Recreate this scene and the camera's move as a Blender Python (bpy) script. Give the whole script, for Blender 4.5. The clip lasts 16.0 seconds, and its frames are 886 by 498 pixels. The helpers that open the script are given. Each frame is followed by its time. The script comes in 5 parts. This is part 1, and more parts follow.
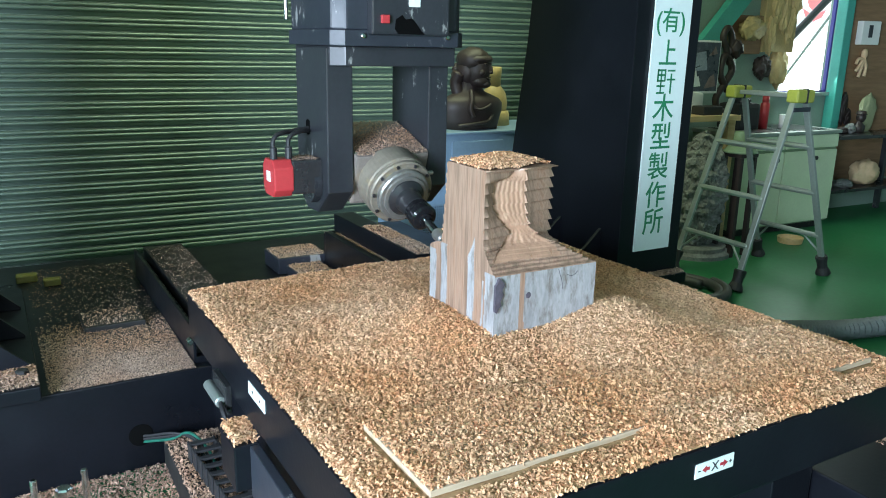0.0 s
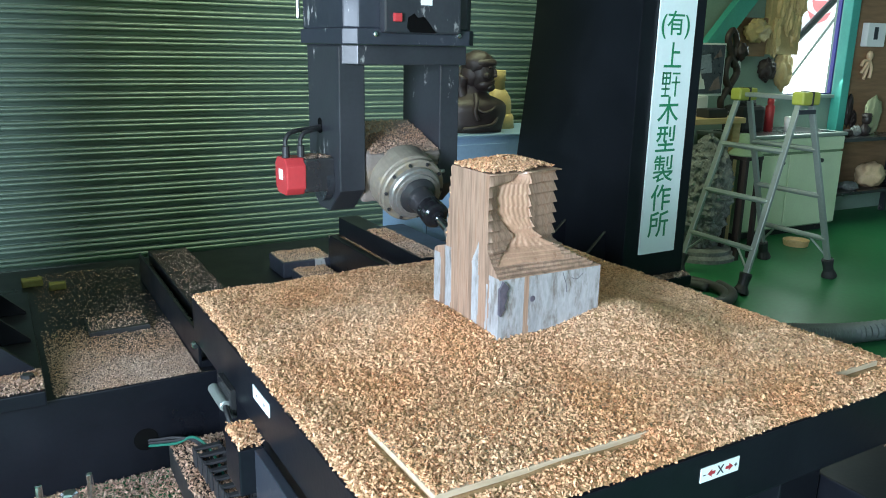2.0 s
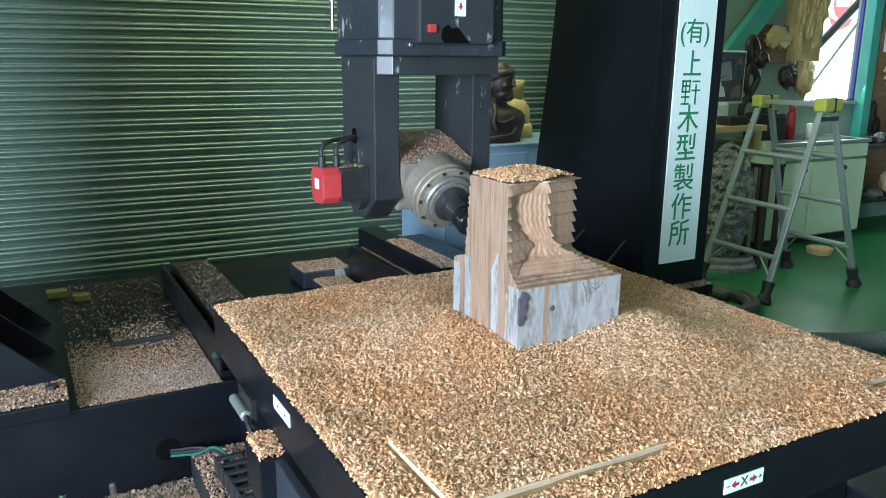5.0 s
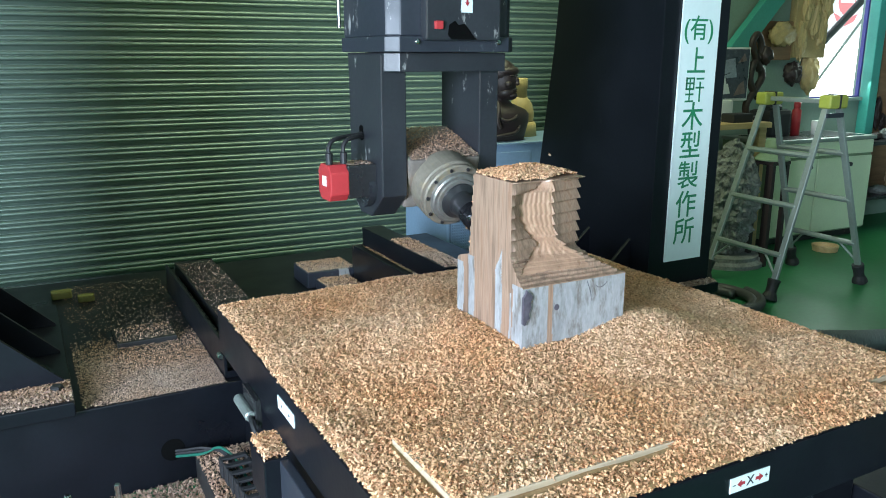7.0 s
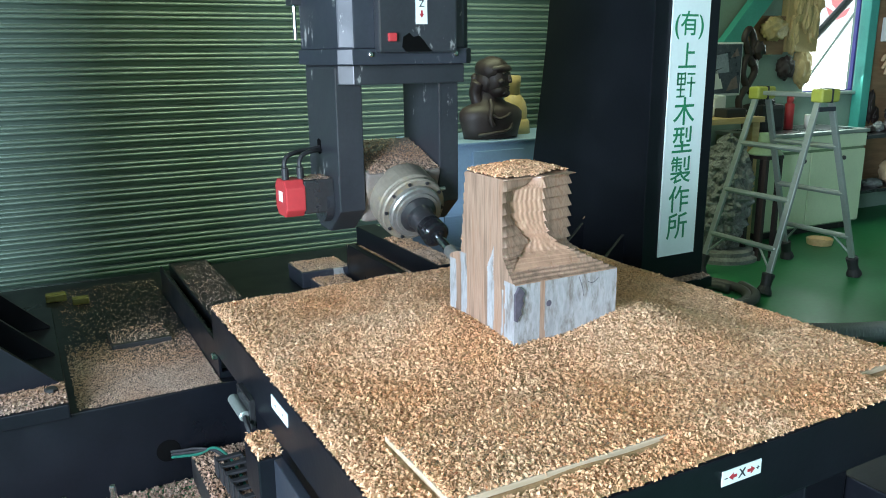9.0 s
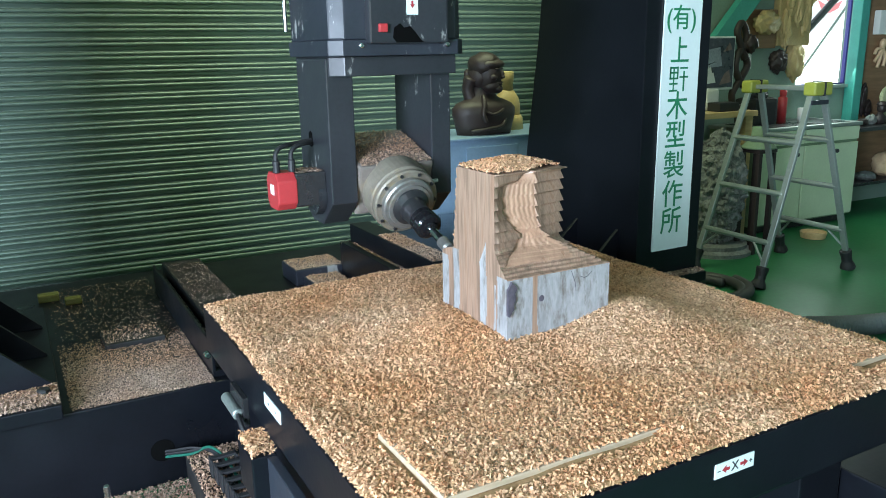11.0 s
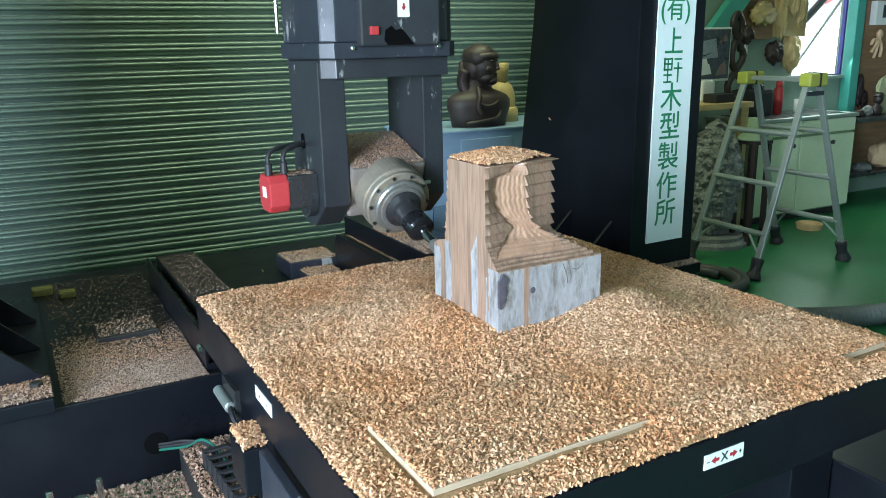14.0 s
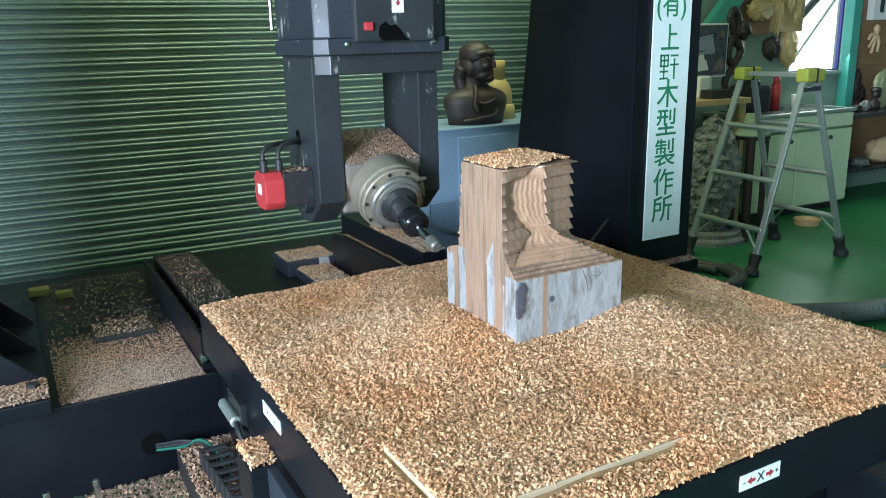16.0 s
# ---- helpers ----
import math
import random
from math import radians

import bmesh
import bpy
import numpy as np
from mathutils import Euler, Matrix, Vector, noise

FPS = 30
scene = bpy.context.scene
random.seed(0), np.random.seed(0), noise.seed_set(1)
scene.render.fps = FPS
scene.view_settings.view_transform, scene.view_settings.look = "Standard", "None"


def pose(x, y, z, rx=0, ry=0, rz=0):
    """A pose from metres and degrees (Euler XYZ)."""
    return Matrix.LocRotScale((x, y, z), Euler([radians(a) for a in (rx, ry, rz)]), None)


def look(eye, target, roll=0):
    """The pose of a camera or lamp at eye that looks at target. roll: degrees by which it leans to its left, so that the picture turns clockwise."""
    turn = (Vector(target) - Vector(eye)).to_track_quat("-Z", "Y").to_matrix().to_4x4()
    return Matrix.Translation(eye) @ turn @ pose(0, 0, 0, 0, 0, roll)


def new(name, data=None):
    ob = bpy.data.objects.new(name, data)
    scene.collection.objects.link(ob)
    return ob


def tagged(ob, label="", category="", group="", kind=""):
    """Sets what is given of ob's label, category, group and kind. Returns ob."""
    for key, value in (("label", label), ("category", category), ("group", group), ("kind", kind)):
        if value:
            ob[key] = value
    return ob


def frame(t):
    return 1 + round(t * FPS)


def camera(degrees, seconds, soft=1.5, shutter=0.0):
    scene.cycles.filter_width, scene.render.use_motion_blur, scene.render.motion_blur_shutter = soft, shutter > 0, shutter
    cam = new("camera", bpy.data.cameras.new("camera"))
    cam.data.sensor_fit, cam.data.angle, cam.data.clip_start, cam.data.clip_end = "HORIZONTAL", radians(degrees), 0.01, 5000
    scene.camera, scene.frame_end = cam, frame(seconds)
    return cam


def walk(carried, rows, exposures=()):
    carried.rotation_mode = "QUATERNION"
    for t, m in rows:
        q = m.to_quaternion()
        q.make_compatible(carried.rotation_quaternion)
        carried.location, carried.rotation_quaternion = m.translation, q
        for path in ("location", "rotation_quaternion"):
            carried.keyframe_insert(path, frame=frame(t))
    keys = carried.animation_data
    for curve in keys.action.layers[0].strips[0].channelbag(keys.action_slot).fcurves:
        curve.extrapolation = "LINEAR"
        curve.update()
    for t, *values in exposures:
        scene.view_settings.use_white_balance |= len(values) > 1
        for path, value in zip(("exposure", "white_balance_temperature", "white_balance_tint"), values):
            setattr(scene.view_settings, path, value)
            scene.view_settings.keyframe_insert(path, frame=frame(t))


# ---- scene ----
cam = camera(59.38, 16.0, soft=0.95)
PATH = [
    (0, pose(-0.0000, 0.0000, 1.6200, 75.156, -1.169, -30.136)),
    (0.5, pose(0.0043, 0.0020, 1.6246, 75.221, -1.117, -30.062)),
    (1, pose(0.0031, 0.0017, 1.6245, 75.287, -1.208, -29.920)),
    (1.5, pose(-0.0003, 0.0037, 1.6225, 75.292, -1.169, -29.909)),
    (2, pose(0.0006, 0.0060, 1.6215, 75.372, -0.992, -29.854)),
    (2.5, pose(-0.0023, 0.0112, 1.6228, 75.431, -0.767, -29.736)),
    (3, pose(-0.0028, 0.0080, 1.6279, 75.724, -0.875, -29.273)),
    (3.5, pose(-0.0003, 0.0059, 1.6256, 75.879, -0.874, -28.933)),
    (4, pose(-0.0018, 0.0035, 1.6218, 75.973, -0.657, -28.755)),
    (6.5, pose(0.0057, 0.0095, 1.6227, 76.082, -0.154, -28.332)),
    (7, pose(0.0059, 0.0085, 1.6217, 76.001, -0.021, -28.271)),
    (7.5, pose(0.0059, 0.0045, 1.6241, 75.970, 0.097, -28.313)),
    (8, pose(0.0081, 0.0011, 1.6265, 75.968, 0.075, -28.353)),
    (8.5, pose(0.0151, -0.0026, 1.6234, 75.996, 0.226, -28.460)),
    (9, pose(0.0195, -0.0057, 1.6188, 75.908, 0.624, -28.618)),
    (11.5, pose(0.0335, -0.0014, 1.6153, 75.533, 1.050, -29.083)),
    (12, pose(0.0375, -0.0039, 1.6162, 75.283, 1.083, -29.037)),
    (12.5, pose(0.0369, -0.0093, 1.6179, 75.183, 1.148, -29.118)),
    (13, pose(0.0374, -0.0068, 1.6210, 75.312, 0.925, -29.127)),
    (13.5, pose(0.0451, -0.0032, 1.6178, 75.297, 0.713, -29.058)),
    (14, pose(0.0500, -0.0094, 1.6126, 75.112, 1.168, -29.238)),
    (14.5, pose(0.0541, -0.0104, 1.6147, 74.945, 1.403, -29.350)),
    (15, pose(0.0571, -0.0059, 1.6125, 74.849, 1.528, -29.414)),
    (15.5, pose(0.0594, -0.0103, 1.6172, 74.874, 1.519, -29.410)),
    (16, pose(0.0626, -0.0110, 1.6163, 74.897, 1.486, -29.377)),
]
walk(cam, PATH)
# travel of the table along y and of the head along x and z
TABLE = [(0, -0.0000), (0.5, 0.0034), (1, 0.0068), (1.5, 0.0075), (2, 0.0060), (2.5, 0.0024), (3, -0.0109), (3.5, -0.0129), (4, -0.0013), (6.5, 0.0083), (7, 0.0058), (7.5, 0.0099), (8, 0.0121), (8.5, 0.0000), (9, 0.0036), (11.5, 0.0092), (12, 0.0095), (12.5, 0.0118), (13, -0.0003), (13.5, 0.0003), (14, 0.0094), (14.5, 0.0099), (15, 0.0093), (15.5, 0.0043), (15.77, 0.0043), (15.9, -0.0930), (16, -0.1056)]
HEAD = [(0, 0.0000, -0.0000),
        (0.5, 0.0060, 0.0112),
        (1, -0.0324, 0.0166),
        (1.5, 0.0072, 0.0212),
        (2, 0.0307, 0.0200),
        (2.5, 0.0128, -0.0025),
        (3, -0.0283, -0.0452),
        (3.5, -0.0259, -0.0584),
        (4, 0.0184, -0.0123),
        (6.5, 0.1208, 0.0316),
        (7, 0.1130, 0.0303),
        (7.5, 0.0447, 0.0311),
        (8, -0.0267, 0.0319),
        (8.5, -0.0347, -0.0010),
        (9, -0.0336, -0.0199),
        (11.5, -0.0350, 0.0012),
        (12, 0.0068, 0.0018),
        (12.5, 0.0238, 0.0002),
        (13, -0.0117, -0.0377),
        (13.5, -0.0377, -0.0548),
        (14, -0.0371, -0.0405),
        (14.5, -0.0299, -0.0292),
        (15, -0.0091, -0.0300),
        (15.5, -0.0382, -0.0594),
        (16, -0.0379, -0.0314)]

# ---------------------------------------------------------------- light
world = bpy.data.worlds.new("world")
scene.world = world
world.use_nodes = True
wn = world.node_tree
sky = wn.nodes.new("ShaderNodeTexSky")
sky.sky_type, sky.sun_disc = "NISHITA", False
sky.sun_elevation, sky.sun_rotation = radians(40), radians(200)
wn.links.new(sky.outputs[0], wn.nodes["Background"].inputs[0])
wn.nodes["Background"].inputs[1].default_value = 0.12
scene.view_settings.exposure = 0.0


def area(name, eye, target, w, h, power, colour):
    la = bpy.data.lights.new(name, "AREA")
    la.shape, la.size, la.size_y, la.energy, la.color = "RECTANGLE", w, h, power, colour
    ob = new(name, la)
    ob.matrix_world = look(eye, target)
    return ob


area("door_daylight", (-3.3, -0.8, 1.75), (2.0, 0.2, 0.4), 2.1, 2.0, 1010, (0.66, 0.81, 1.0))
# fill lamp added behind the camera; its window is unseen
area("front_fill", (0.9, -3.0, 2.2), (1.6, 3, 0.6), 3.4, 1.6, 32, (0.74, 0.92, 1.0))
area("window_daylight", (6.95, 4.70, 1.8), (6.2, 2.2, 0.2), 0.7, 1.1, 18, (0.80, 1.0, 0.95))
# added overhead yellow-green light; its rooflight is assumed and out of view
area("assumed_skylight_lamp", (2.3, 3.95, 3.58), (2.3, 3.95, 0.0), 2.9, 1.7, 105, (0.87, 1.0, 0.60))


# ---------------------------------------------------------------- materials


def nodes_of(name):
    m = bpy.data.materials.new(name)
    m.use_nodes = True
    nt = m.node_tree
    return m, nt, nt.nodes["Principled BSDF"]


def ramp(nt, src, stops):
    r = nt.nodes.new("ShaderNodeValToRGB")
    el = r.color_ramp.elements
    while len(el) < len(stops):
        el.new(0.5)
    for e, (p, c) in zip(el, stops):
        e.position, e.color = p, (*c, 1)
    nt.links.new(src, r.inputs[0])
    return r.outputs[0]


def noise_of(nt, scale, detail=4, stretch=(1, 1, 1), rough=0.55):
    tc = nt.nodes.new("ShaderNodeTexCoord")
    mp = nt.nodes.new("ShaderNodeMapping")
    mp.inputs["Scale"].default_value = stretch
    n = nt.nodes.new("ShaderNodeTexNoise")
    n.inputs["Scale"].default_value, n.inputs["Detail"].default_value = scale, detail
    n.inputs["Roughness"].default_value = rough
    nt.links.new(tc.outputs["Object"], mp.inputs[0])
    nt.links.new(mp.outputs[0], n.inputs["Vector"])
    return n.outputs["Fac"]


def mix(nt, fac, a, b, blend="MIX"):
    m = nt.nodes.new("ShaderNodeMix")
    m.data_type, m.blend_type = "RGBA", blend
    for key, v in ((0, fac), (6, a), (7, b)):
        if isinstance(v, (int, float)):
            m.inputs[key].default_value = v
        elif isinstance(v, tuple):
            m.inputs[key].default_value = (*v, 1)
        else:
            nt.links.new(v, m.inputs[key])
    return m.outputs[2]


def bump(nt, p, height, strength, dist=0.002):
    b = nt.nodes.new("ShaderNodeBump")
    b.inputs["Strength"].default_value, b.inputs["Distance"].default_value = strength, dist
    nt.links.new(height, b.inputs["Height"])
    nt.links.new(b.outputs[0], p.inputs["Normal"])


def surface(name, base, rough=0.5, metal=0.0, vary=0.25, scale=3.0, grain=60.0, stain=None, amount=0.5,
            stretch=(1, 1, 1), relief=0.15, spec=0.5, scuff=None):
    """A painted or worn surface: two scales of tone, an optional stain colour, roughness that varies, fine relief."""
    m, nt, p = nodes_of(name)
    lo = tuple(c * (1 - vary) for c in base)
    hi = tuple(min(1, c * (1 + vary)) for c in base)
    big = noise_of(nt, scale, 5, stretch)
    fine = noise_of(nt, grain, 3, stretch)
    col = ramp(nt, big, ((0.3, lo), (0.7, hi)))
    col = mix(nt, 0.3, col, ramp(nt, fine, ((0.35, lo), (0.65, hi))))
    if stain:
        s = ramp(nt, noise_of(nt, scale * 2.3, 8, stretch, 0.7), ((1 - amount, (0, 0, 0)), (min(1, 1.15 - amount), (1, 1, 1))))
        col = mix(nt, s, col, stain)
    if scuff:
        tone, at = scuff
        k = ramp(nt, noise_of(nt, 7.0, 9, (1, 1, 0.45), 0.72), ((at, (0, 0, 0)), (at + 0.025, (1, 1, 1))))
        col = mix(nt, k, col, tone)
    nt.links.new(col, p.inputs["Base Color"])
    r = ramp(nt, big, ((0.25, (rough * 0.75,) * 3), (0.75, (min(1, rough * 1.25),) * 3)))
    nt.links.new(r, p.inputs["Roughness"])
    p.inputs["Metallic"].default_value = metal
    p.inputs["Specular IOR Level"].default_value = spec
    if relief:
        bump(nt, p, fine, relief)
    return m


def chip_material(name, pale, mid, dark):
    m, nt, p = nodes_of(name)
    g = nt.nodes.new("ShaderNodeNewGeometry")
    col = ramp(nt, g.outputs["Random Per Island"], ((0.0, dark), (0.3, mid), (0.75, pale), (1.0, tuple(min(1, c * 1.15) for c in pale))))
    patch = ramp(nt, noise_of(nt, 2.2, 3), ((0.35, (0.96, 0.78, 0.62)), (0.65, (1, 1, 1))))
    col = mix(nt, 1.0, col, patch, "MULTIPLY")
    nt.links.new(col, p.inputs["Base Color"])
    p.inputs["Roughness"].default_value = 0.75
    return m


def block_wood(name):
    """Sawn conifer timber: brown grain bands along z, pale sapwood streaks."""
    m, nt, p = nodes_of(name)
    grain = noise_of(nt, 9, 6, (6, 6, 0.35))
    fine = noise_of(nt, 60, 3, (5, 5, 0.25))
    col = ramp(nt, grain, ((0.28, (0.11, 0.068, 0.047)), (0.42, (0.22, 0.135, 0.092)), (0.55, (0.36, 0.225, 0.155)), (0.66, (0.29, 0.155, 0.095)), (0.78, (0.14, 0.08, 0.055))))
    col = mix(nt, 0.35, col, ramp(nt, fine, ((0.3, (0.13, 0.083, 0.056)), (0.7, (0.36, 0.25, 0.175)))))
    nt.links.new(col, p.inputs["Base Color"])
    p.inputs["Roughness"].default_value = 0.6
    bump(nt, p, fine, 0.25, 0.001)
    return m


def board_wood(name, a, b, stretch=(1, 12, 12)):
    m, nt, p = nodes_of(name)
    g = noise_of(nt, 4, 6, stretch)
    nt.links.new(ramp(nt, g, ((0.3, a), (0.7, b))), p.inputs["Base Color"])
    p.inputs["Roughness"].default_value = 0.55
    bump(nt, p, g, 0.2, 0.001)
    return m


def glow(name, colour, power):
    m, nt, p = nodes_of(name)
    p.inputs["Base Color"].default_value = (*colour, 1)
    p.inputs["Emission Color"].default_value = (*colour, 1)
    p.inputs["Emission Strength"].default_value = power
    return m


BLACK = surface("black_machine_paint", (0.006, 0.007, 0.010), 0.34, vary=0.3, stain=(0.035, 0.033, 0.030), amount=0.34, spec=0.28)
BLACK_DULL = surface("dusty_black_paint", (0.014, 0.014, 0.014), 0.6, vary=0.3, stain=(0.12, 0.10, 0.075), amount=0.4)
GREY = surface("grey_head_paint", (0.026, 0.028, 0.033), 0.34, vary=0.25, scale=4, stain=(0.10, 0.10, 0.095), amount=0.36, scuff=((0.24, 0.24, 0.23), 0.595))
NAVY = surface("dark_blue_grey_paint", (0.024, 0.028, 0.038), 0.45, vary=0.25, scale=4, stain=(0.18, 0.19, 0.20), amount=0.35, scuff=((0.28, 0.28, 0.27), 0.585))
STEEL = surface("turned_steel", (0.29, 0.28, 0.26), 0.34, 0.65, vary=0.25, stain=(0.26, 0.21, 0.15), amount=0.42)
STEEL_DARK = surface("dark_steel", (0.07, 0.07, 0.075), 0.28, 0.7, vary=0.2)
CHROME = surface("bright_steel", (0.75, 0.76, 0.78), 0.15, 1.0, vary=0.05)
CAST = surface("dusty_cast_housing", (0.19, 0.16, 0.14), 0.55, vary=0.25, stain=(0.25, 0.19, 0.13), amount=0.46)
RED = surface("red_motor_cap", (0.46, 0.04, 0.045), 0.4, vary=0.12)
RUBBER = surface("black_rubber", (0.02, 0.02, 0.022), 0.6, vary=0.2)
SLAT = surface("green_grey_shutter_metal", (0.15, 0.21, 0.175), 0.36, 0.45, vary=0.15, stain=(0.12, 0.15, 0.11), amount=0.40, stretch=(0.25, 1, 1), relief=0.0)
FLOOR = surface("green_floor_paint", (0.030, 0.175, 0.070), 0.40, spec=0.12, vary=0.22, scale=0.9, grain=25, stain=(0.04, 0.17, 0.075), amount=0.42, relief=0.05)
WALL = surface("grey_painted_wall", (0.24, 0.34, 0.28), 0.7, vary=0.12, scale=1.2)
CEIL = surface("dim_ceiling_board", (0.18, 0.25, 0.21), 0.8, vary=0.12, scale=1.0)
TEAL = surface("teal_steel_paint", (0.06, 0.36, 0.30), 0.4, vary=0.15)
WHITE = surface("white_sign_plate", (0.74, 0.84, 0.82), 0.35, vary=0.04, relief=0.02)
LETTER = surface("green_letter_paint", (0.02, 0.22, 0.10), 0.4, vary=0.1, relief=0.0)
INK = surface("black_ink", (0.03, 0.03, 0.035), 0.5, relief=0.0)
ARROW = surface("dark_red_ink", (0.35, 0.03, 0.04), 0.5, relief=0.0)
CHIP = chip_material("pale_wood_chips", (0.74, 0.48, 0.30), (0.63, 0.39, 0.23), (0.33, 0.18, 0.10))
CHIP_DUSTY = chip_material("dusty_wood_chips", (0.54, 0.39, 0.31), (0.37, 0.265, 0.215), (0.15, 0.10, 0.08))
BLOCK = block_wood("sawn_block_timber")
SAP = surface("weathered_pale_sapwood", (0.31, 0.305, 0.305), 0.6, vary=0.32, scale=5, grain=40, stain=(0.14, 0.12, 0.10), amount=0.50, stretch=(2.2, 2.2, 0.7), relief=0.4)
PLY = board_wood("pale_plywood", (0.36, 0.28, 0.18), (0.52, 0.42, 0.30))
DESK = board_wood("varnished_pine", (0.50, 0.33, 0.15), (0.62, 0.44, 0.22))
BROWN = board_wood("brown_plywood", (0.20, 0.11, 0.055), (0.30, 0.17, 0.09), (1, 1, 8))
BRONZE = surface("dark_carved_wood", (0.030, 0.020, 0.019), 0.50, vary=0.3, scale=8)
CARVE = surface("yellow_carved_wood", (0.46, 0.34, 0.15), 0.55, vary=0.2, scale=6)
LIMEWOOD = surface("pale_carved_wood", (0.66, 0.46, 0.28), 0.5, vary=0.15, scale=6)
BLUE = surface("pale_blue_cabinet_paint", (0.22, 0.33, 0.47), 0.45, vary=0.12, relief=0.05)
CREAM = surface("pale_green_cabinet_paint", (0.62, 0.72, 0.50), 0.4, vary=0.08, relief=0.04)
ALU = surface("worn_aluminium", (0.34, 0.38, 0.355), 0.38, 0.6, vary=0.15, stain=(0.25, 0.25, 0.24), amount=0.4)
YELLOW = surface("yellow_green_plastic", (0.34, 0.36, 0.06), 0.45, vary=0.12)
STONE = surface("rough_grey_stone", (0.17, 0.18, 0.17), 0.85, vary=0.5, scale=14, grain=60, relief=0.6)
HOSE = surface("grey_plastic_hose", (0.16, 0.18, 0.19), 0.45, vary=0.15)
SCREEN = surface("monitor_picture", (0.05, 0.055, 0.075), 0.3, vary=0.6, scale=9, stain=(0.16, 0.15, 0.17), amount=0.45, relief=0)
SCREEN_PALE = surface("monitor_picture_pale", (0.27, 0.30, 0.36), 0.3, vary=0.4, scale=9, relief=0)
SCREEN_WARM = surface("monitor_picture_warm", (0.20, 0.13, 0.12), 0.3, vary=0.4, scale=9, relief=0)
PAPER = surface("white_paper", (0.75, 0.76, 0.74), 0.7, vary=0.05)
FELT_AND_GAP_SHADE = surface("green_felt_and_gap_shade", (0.20, 0.28, 0.17), 0.8, vary=0.2)
RELIEF = surface("pale_green_carved_wood", (0.36, 0.38, 0.22), 0.6, vary=0.2, scale=6)
# both prints emit light in place of daylight falling on them
EMBLEM = glow("red_print_daylight_glow", (0.75, 0.25, 0.28), 0.9)
POSTER = glow("pale_print_daylight_glow", (0.75, 0.80, 0.86), 1.05)
DAY = glow("daylight_outside", (0.90, 0.96, 1.0), 3.0)

# ---------------------------------------------------------------- builders
ORG = {}


def thing(name, origin, label, category, group="", kind=""):
    ob = new(name)
    ob.empty_display_size = 0.1
    ob.location = origin
    ORG[ob] = Vector(origin)
    return tagged(ob, label, category, group, kind)


def part(name, bm, material, parent=None, label="", smooth=False):
    """One mesh object from a bmesh in world space, under its thing."""
    me = bpy.data.meshes.new(name)
    if smooth:
        for f in bm.faces:
            f.smooth = True
    bm.to_mesh(me)
    bm.free()
    me.materials.append(material)
    ob = new(name, me)
    ORG[ob] = Vector((0, 0, 0))
    if parent:
        o = ORG[parent]
        me.transform(Matrix.Translation(-o))
        ob.parent = parent
        ORG[ob] = o
    if label:
        ob["label"] = label
    return ob


def single(name, bm, material, label, category, group="", kind="", smooth=False):
    """A thing that is one mesh, with its origin at the middle of its foot."""
    zs = [v.co.z for v in bm.verts]
    xs = [v.co.x for v in bm.verts]
    ys = [v.co.y for v in bm.verts]
    o = Vector(((min(xs) + max(xs)) / 2, (min(ys) + max(ys)) / 2, min(zs)))
    bmesh.ops.translate(bm, verts=bm.verts, vec=-o)
    ob = part(name, bm, material, smooth=smooth)
    ob.location = o
    ORG[ob] = o
    return tagged(ob, label, category, group, kind)


def box(x0, x1, y0, y1, z0, z1, bevel=0.0, bm=None, seg=2):
    b = bmesh.new()
    bmesh.ops.create_cube(b, size=1)
    for v in b.verts:
        v.co = Vector(((x0 + x1) / 2 + v.co.x * (x1 - x0), (y0 + y1) / 2 + v.co.y * (y1 - y0), (z0 + z1) / 2 + v.co.z * (z1 - z0)))
    if bevel:
        bmesh.ops.bevel(b, geom=b.edges[:], offset=bevel, segments=seg, affect="EDGES", profile=0.6)
    return join(bm, b)


def join(bm, b):
    if bm is None:
        return b
    me = bpy.data.meshes.new("tmp")
    b.to_mesh(me)
    b.free()
    bm.from_mesh(me)
    bpy.data.meshes.remove(me)
    return bm


def moved(bm, m):
    bmesh.ops.transform(bm, matrix=m, verts=bm.verts)
    return bm


def lathe(profile, a, b, n=32, bm=None):
    """Turned shape: (distance along the axis from a towards b, radius)."""
    a, b = Vector(a), Vector(b)
    d = (b - a).normalized()
    u = d.orthogonal().normalized()
    w = d.cross(u)
    bb = bmesh.new()
    rings = []
    for s, r in profile:
        rings.append([bb.verts.new(a + d * s + (u * math.cos(6.28319 * k / n) + w * math.sin(6.28319 * k / n)) * max(r, 1e-4)) for k in range(n)])
    for p, q in zip(rings, rings[1:]):
        for k in range(n):
            bb.faces.new((p[k], p[(k + 1) % n], q[(k + 1) % n], q[k]))
    bb.faces.new(rings[0][::-1])
    bb.faces.new(rings[-1])
    bmesh.ops.recalc_face_normals(bb, faces=bb.faces)
    return join(bm, bb)


def rod(a, b, r, n=12, bm=None):
    L = (Vector(b) - Vector(a)).length
    e = min(r * 0.25, L * 0.2)
    return lathe([(0, r - e), (e, r), (L - e, r), (L, r - e)], a, b, n, bm)


